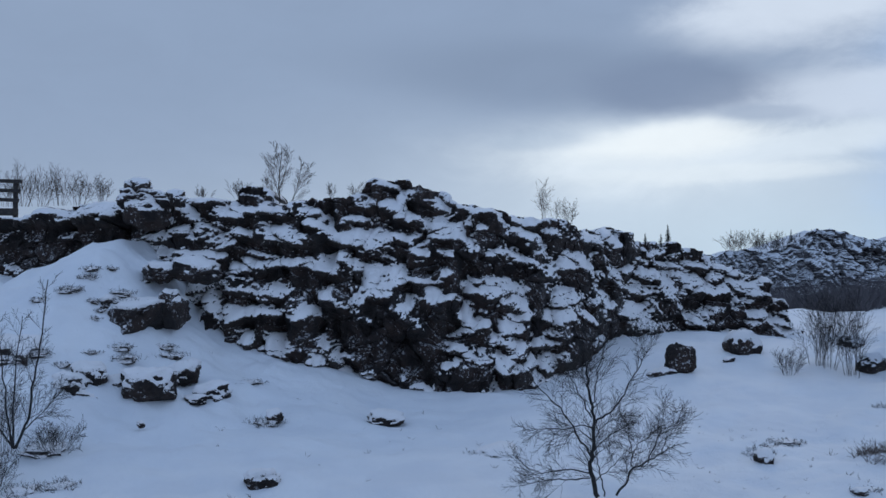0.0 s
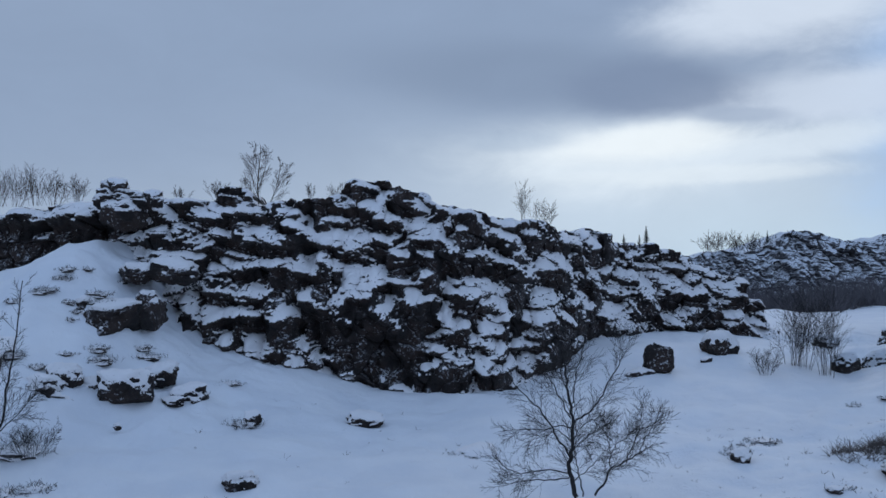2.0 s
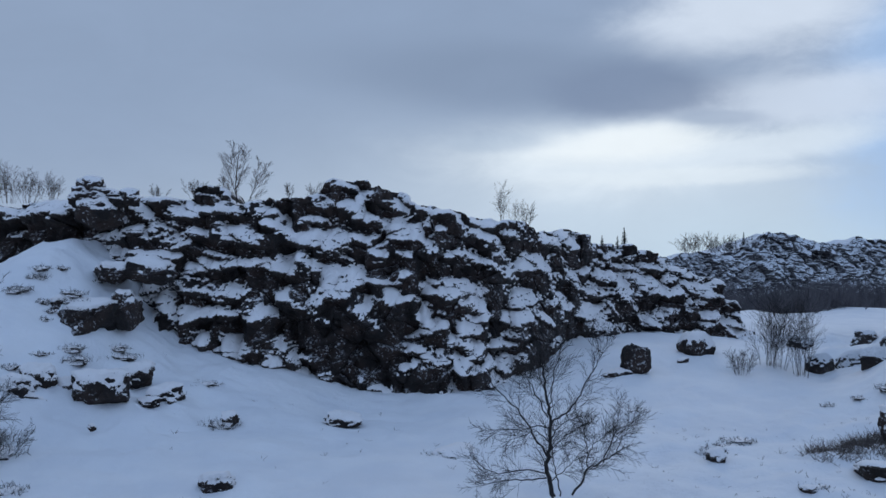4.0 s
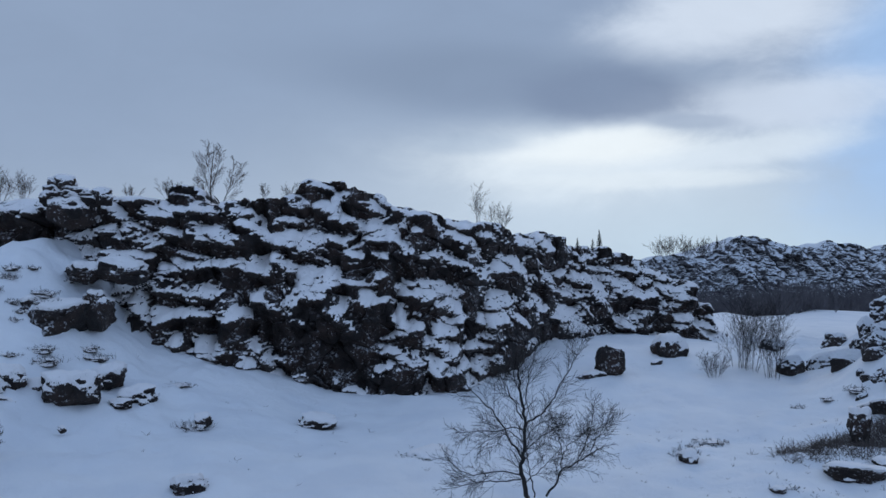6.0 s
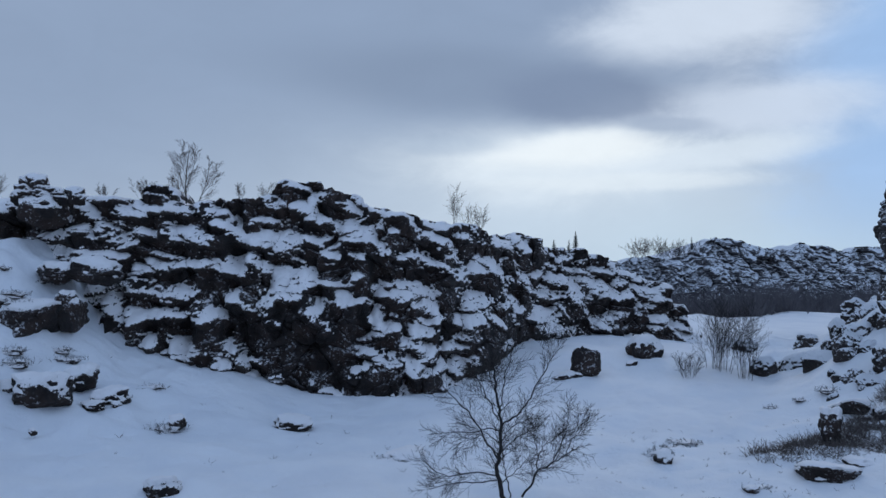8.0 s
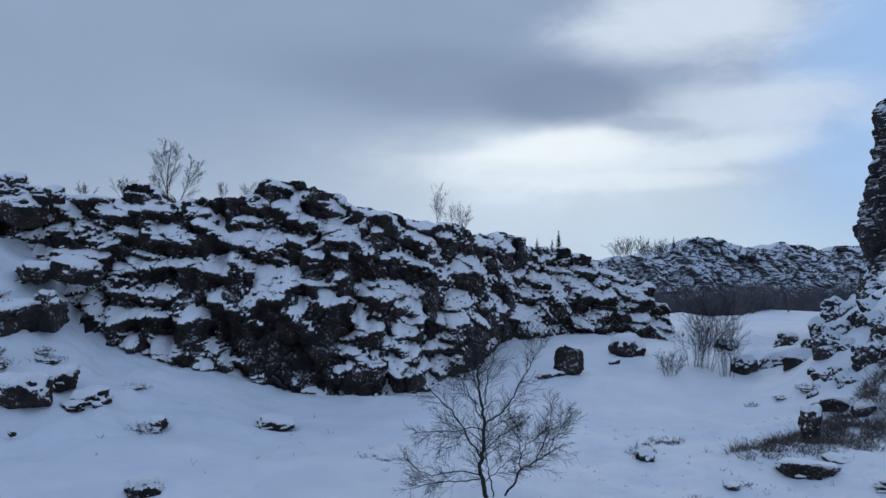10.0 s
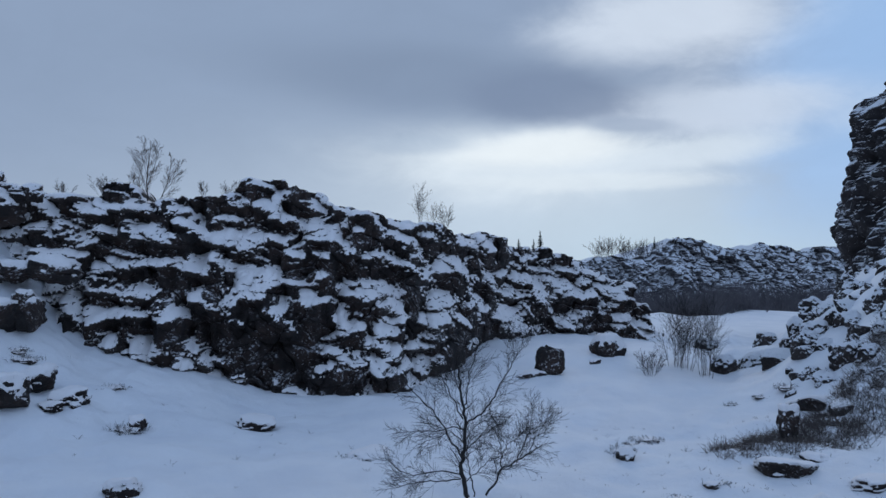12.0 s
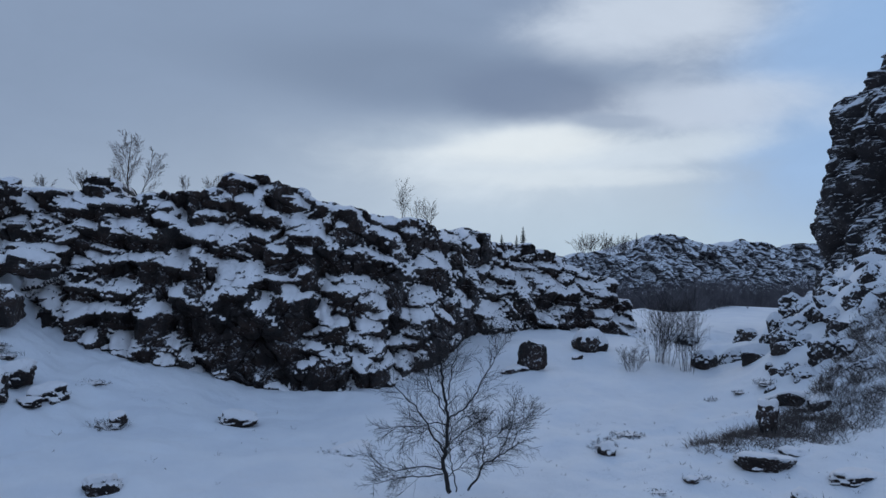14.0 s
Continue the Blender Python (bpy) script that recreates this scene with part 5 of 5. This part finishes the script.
SHRUBS_A = (
    # place, height, width, stems, label
    ((14.10, 30.45, 0.78), 3.3, 1.4, 13, "bare grey shrub at the cliff's end"),
    ((14.62, 29.55, 0.62), 3.2, 1.2, 12, "bare grey shrub at the cliff's end"),
    ((13.78, 30.80, 0.84), 2.2, 1.4, 7, "bare grey shrub at the cliff's end"),
    ((12.45, 29.75, 0.67), 1.1, 1.0, 10, "small leafless bush in the snow"),
    ((-16.26, 31.84, 6.99), 1.6, 1.2, 8, "leafless shrub on the cliff top"),
    ((-15.59, 31.80, 6.99), 1.3, 1.4, 8, "leafless shrub on the cliff top"),
    ((-14.76, 31.66, 7.02), 1.45, 1.2, 8, "leafless shrub on the cliff top"),
    ((-13.90, 31.44, 7.00), 1.2, 1.3, 8, "leafless shrub on the cliff top"),
    ((-12.95, 31.22, 7.03), 1.1, 1.3, 8, "leafless shrub on the cliff top"),
    ((-16.94, 31.88, 7.00), 1.3, 1.4, 8, "leafless shrub on the cliff top"),
    ((-8.79, 30.34, 7.07), 0.55, 0.9, 5, "thin twiggy bush on the cliff top"),
    ((-7.51, 30.46, 7.13), 0.7, 0.9, 8, "thin twiggy bush on the cliff top"),
    ((-4.14, 30.78, 7.16), 0.65, 0.4, 4, "thin twiggy bush on the cliff top"),
    ((-3.22, 30.86, 7.06), 0.8, 0.4, 4, "thin twiggy bush on the cliff top"),
    ((4.00, 33.12, 6.42), 1.75, 0.6, 4, "leafless shrub on the cliff top"),
)
SHRUBS_B = (
    # place, height, width, stems, label
    ((4.67, 33.86, 6.43), 1.15, 0.5, 3, "leafless shrub on the cliff top"),
    ((5.39, 35.10, 6.36), 1.2, 0.5, 5, "leafless shrub on the cliff top"),
    ((5.71, 33.96, 2.11), 1.7, 0.7, 4, "thin sapling before the rock face"),
    ((-7.04, 25.80, 3.85), 0.5, 0.5, 4, "thin sapling before the rock face"),
    ((8.36, 34.40, 1.34), 1.3, 1.9, 9, "frosted low bush by the rock"),
    ((-8.55, 18.40, 0.39), 0.75, 1.3, 12, "low bare bush in the snow"),
    ((33.26, 95.00, 7.45), 2.0, 3.0, 7, "bare bush on the far cliff"),
    ((34.76, 95.00, 7.58), 2.4, 3.0, 7, "bare bush on the far cliff"),
    ((36.52, 95.00, 7.45), 2.0, 2.6, 7, "bare bush on the far cliff"),
    ((38.14, 95.00, 7.32), 2.2, 3.0, 7, "bare bush on the far cliff"),
    ((39.45, 95.00, 7.45), 1.8, 2.6, 7, "bare bush on the far cliff"),
    ((42.72, 95.00, 8.43), 1.2, 2.6, 6, "bare bush on the far cliff"),
    ((-9.50, 17.95, 0.42), 1.5, 1.4, 9, "low bare bush in the snow"),
    ((-8.78, 16.40, 0.08), 0.7, 1.0, 12, "low bare bush in the snow"),
)
for i, (base, high, wide, stems, label) in enumerate(SHRUBS_A + SHRUBS_B):
    sink = 0.7 if base[1] > 90 else 0.0
    bare_shrub("shrub", (base[0], base[1], base[2] - sink), high + sink, wide, stems, label, "shrub", 100 + i, "shrubs")


def spruce(base, high, seed):
    rng = np.random.RandomState(seed)
    tree = new("spruce_tree")
    tree.location = base
    tagged(tree, "small dark spruce on the cliff top", "tree", "spruces on the cliff top")
    stem = Wood()
    stem.tube([(0, 0, -0.2), (0, 0, high * 0.5), (0, 0, high)], high * 0.03, 0.004, 5)
    part("trunk", stem.mesh("trunk"), BARK, tree)
    leaf = Wood()
    for k in range(int(34)):
        t = k / 34
        z = high * (0.08 + 0.9 * t)
        reach = high * 0.20 * (1 - t) + 0.03
        for _ in range(5):
            a = rng.uniform(0, 6.28)
            q = wander(rng, (0, 0, z), (math.cos(a), math.sin(a), -0.15), reach * rng.uniform(0.6, 1.2), 0.15, 0.02, 3)
            leaf.tube(q, high * 0.016, high * 0.004, 3)
    part("crown", leaf.mesh("crown"), NEEDLE, tree)


for base, high, seed in (((12.12, 44.44, 5.78), 1.25, 1), ((11.62, 43.94, 5.70), 0.8, 2), ((10.39, 42.36, 5.65), 0.8, 3), ((40.53, 96.00, 8.01), 1.8, 4), ((41.52, 96.00, 8.01), 1.3, 5)):
    spruce(base, high, seed)

# ---- heather, thickets and grass ----


def twig_bed(name, count, spot, size, mat, label, seed, forks=3, radius=0.006, lift=0.5):
    """Countless short bare twigs in one bed."""
    rng = np.random.RandomState(seed)
    wood = Wood()
    spots = np.array([spot(rng) for _ in range(count)])
    levels = ground_level(spots[:, 0], spots[:, 1]) + ground_relief(spots[:, 0], spots[:, 1])
    for (x, y), z in zip(spots, levels):
        h = rng.uniform(*size)
        for _ in range(forks):
            a = rng.uniform(0, 6.28)
            q = wander(rng, (x, y, z - 0.03), (math.cos(a), math.sin(a), lift + rng.uniform(0, 0.8)), h * rng.uniform(0.6, 1.2), 0.5, 0.05, 3)
            wood.tube(q, radius, radius * 0.4, 3)
    return thing(name, wood.mesh(name), mat, label, "undergrowth", kind="stuff")


def bank_spot(rng):
    while True:
        x, y = rng.uniform(9.5, 19.5), rng.uniform(17.5, 24.5)
        edge = 18.2 + 0.15 * (x - 10)
        if y > edge + 1.2 * rng.rand() and y < 19.6 + 0.55 * (x - 10) and math.sin(x * 5.1 + 2 * math.sin(y * 3.3)) + math.sin(y * 6.7 + x) > -1.1:
            return x, y


twig_bed("heather", 5200, bank_spot, (0.15, 0.42), DRY, "brown frosted heather covering the bank", 31)


def thicket_spot(rng):
    while True:
        x, y = rng.uniform(26, 66), rng.uniform(62, 88)
        if y > 77 + 2.5 * math.sin(x * 0.45) + 2 * math.sin(x * 1.3 + 1) - 4 * rng.rand() ** 3:
            return x, y


twig_bed("thicket", 3200, thicket_spot, (0.6, 3.6), THICKET, "dark bare thicket below the far cliff, haze in its colour", 32, 4, 0.026, 1.6)
twig_bed("dry_grass", 150, lambda r: (r.uniform(4, 14), r.uniform(14.5, 23)), (0.05, 0.16), DRY, "dry grass tips poking through the snow", 34, 4, 0.005)
twig_bed("dry_grass", 60, lambda r: (r.uniform(-11, 12), r.uniform(14, 26)), (0.05, 0.17), DRY, "dry grass tips poking through the snow", 33, 4, 0.005)


def heather_tuft(base, wide, high, seed, label="low frosted heather clump in the snow", mat=None):
    rng = np.random.RandomState(seed)
    tuft = new("heather_tuft")
    tuft.location = base
    tagged(tuft, label, "heather", "heather clumps")
    wood = Wood()
    for _ in range(int(45 + 38 * wide)):
        a, r = rng.uniform(0, 6.28), (0.5 * rng.uniform(0, 1) ** 0.6 + 0.08 * rng.normal()) * wide
        q = wander(rng, (math.cos(a) * r, math.sin(a) * r * 0.8, -0.05 * high), (rng.normal() * 0.6, rng.normal() * 0.6, 0.8), high * rng.uniform(0.3, 1.2) * (1.1 - r / wide), 0.5, 0.02, 4)
        wood.tube(q, 0.007, 0.003, 3)
        sprout(wood, rng, q, 0.006, high * 0.5, 0, 3, 0.3, 0.8)
    part("brush", wood.mesh("brush"), mat or FROSTED, tuft)["kind"] = "stuff"
    snow = SHAPES[seed % 16][1]
    mound = part("snow_mound", snow, SNOW_CAP, tuft)
    mound.scale = (wide * 0.75, wide * 0.6, high * 1.0)
    mound.location = (0, 0, -0.1 * high)


TUFTS_LEFT = (
    # place, width, height
    ((-8.21, 16.30, 0.06), 1.00, 0.40),
    ((-7.60, 16.50, 0.06), 0.79, 0.34),
    ((-8.83, 18.45, 0.44), 1.39, 0.51),
    ((-11.25, 21.45, 2.01), 1.32, 0.53),
    ((-9.53, 20.75, 1.23), 0.85, 0.28),
    ((-11.04, 24.50, 3.56), 0.84, 0.30),
    ((-10.91, 25.55, 4.08), 0.70, 0.24),
    ((-10.15, 24.00, 3.08), 0.49, 0.20),
    ((-8.89, 23.10, 1.84), 0.95, 0.41),
    ((-8.11, 24.55, 1.89), 1.18, 0.37),
    ((-4.63, 21.65, 0.55), 0.89, 0.50),
    ((-1.65, 23.30, 0.21), 1.12, 0.35),
    ((1.01, 19.55, 0.06), 1.20, 0.19),
    ((-10.79, 21.85, 2.19), 1.05, 0.45),
    ((-9.77, 25.10, 3.60), 1.03, 0.28),
)
TUFTS_RIGHT = (
    # place, width, height
    ((-6.36, 23.10, 1.05), 0.79, 0.22),
    ((-5.78, 24.65, 1.21), 1.35, 0.24),
    ((7.53, 19.75, 0.04), 0.81, 0.35),
    ((8.78, 21.30, 0.07), 1.02, 0.18),
    ((-7.89, 21.70, 0.92), 0.59, 0.15),
    ((7.34, 19.00, 0.03), 0.52, 0.18),
    ((8.34, 20.80, 0.07), 0.85, 0.20),
    ((13.10, 24.80, 0.20), 0.51, 0.24),
    ((8.37, 16.45, 0.00), 0.68, 0.11),
    ((7.08, 15.70, -0.00), 0.65, 0.09),
    ((9.72, 14.80, -0.00), 0.51, 0.14),
    ((14.77, 24.30, 0.88), 1.00, 0.33),
    ((14.00, 24.65, 0.48), 0.68, 0.17),
    ((13.29, 19.05, 0.09), 0.78, 0.18),
    ((10.48, 17.95, 0.01), 0.98, 0.12),
)
TUFTS_SLOPE = (
    # place, width, height
    ((-10.88, 25.25, 4.16), 0.69, 0.33),
    ((-10.49, 26.00, 4.45), 0.61, 0.21),
    ((-11.07, 24.45, 3.75), 0.84, 0.32),
    ((-11.79, 24.15, 3.51), 0.66, 0.24),
    ((-9.86, 25.30, 3.68), 1.04, 0.33),
    ((-10.37, 24.50, 3.36), 0.50, 0.24),
    ((-9.61, 26.75, 4.02), 0.44, 0.18),
    ((-10.14, 24.35, 3.04), 0.40, 0.20),
    ((-11.00, 29.45, 5.51), 0.48, 0.19),
    ((-8.36, 24.75, 2.01), 0.85, 0.28),
    ((-9.07, 23.35, 1.97), 0.80, 0.31),
    ((-9.69, 22.75, 1.88), 0.62, 0.19),
    ((-10.02, 21.80, 1.68), 0.60, 0.21),
)
for i, (base, wide, high) in enumerate(TUFTS_LEFT + TUFTS_RIGHT + TUFTS_SLOPE):
    heather_tuft((base[0], base[1], ground_z(base[0], base[1]) - 0.02), wide, high * 0.7, 200 + i)

# ---- railing on the cliff top ----
railing = tagged(new("railing"), "dark weathered timber railing on the cliff top", "railing")
railing.location = (-16.45, 31.64, 6.55)


def beam(name, a, b, w, h):
    a, b = Vector(a), Vector(b)
    bm = bmesh.new()
    bmesh.ops.create_cube(bm, size=1)
    bmesh.ops.scale(bm, vec=(w, h, (b - a).length), verts=bm.verts)
    bmesh.ops.bevel(bm, geom=bm.edges[:], offset=0.008, segments=1, affect="EDGES")
    bmesh.ops.transform(bm, matrix=Matrix.Translation((a + b) / 2) @ (b - a).to_track_quat("Z", "Y").to_matrix().to_4x4(), verts=bm.verts)
    me = bpy.data.meshes.new(name)
    bm.to_mesh(me)
    bm.free()
    part(name, me, TIMBER, railing)


beam("post", (0.02, 0, -0.4), (0.02, 0, 1.36), 0.14, 0.14)
beam("post", (-2.2, 0.2, -0.4), (-2.2, 0.2, 1.42), 0.14, 0.14)
for k, z in enumerate((1.32, 0.96, 0.60)):
    beam("rail", (0.30 - 0.05 * k, -0.1, z - 0.03), (-3.1, 0.18, z + 0.14), 0.06, 0.14)
beam("plank", (0.1, -0.12, 0.12), (-3.1, 0.12, 0.18), 0.35, 0.26)
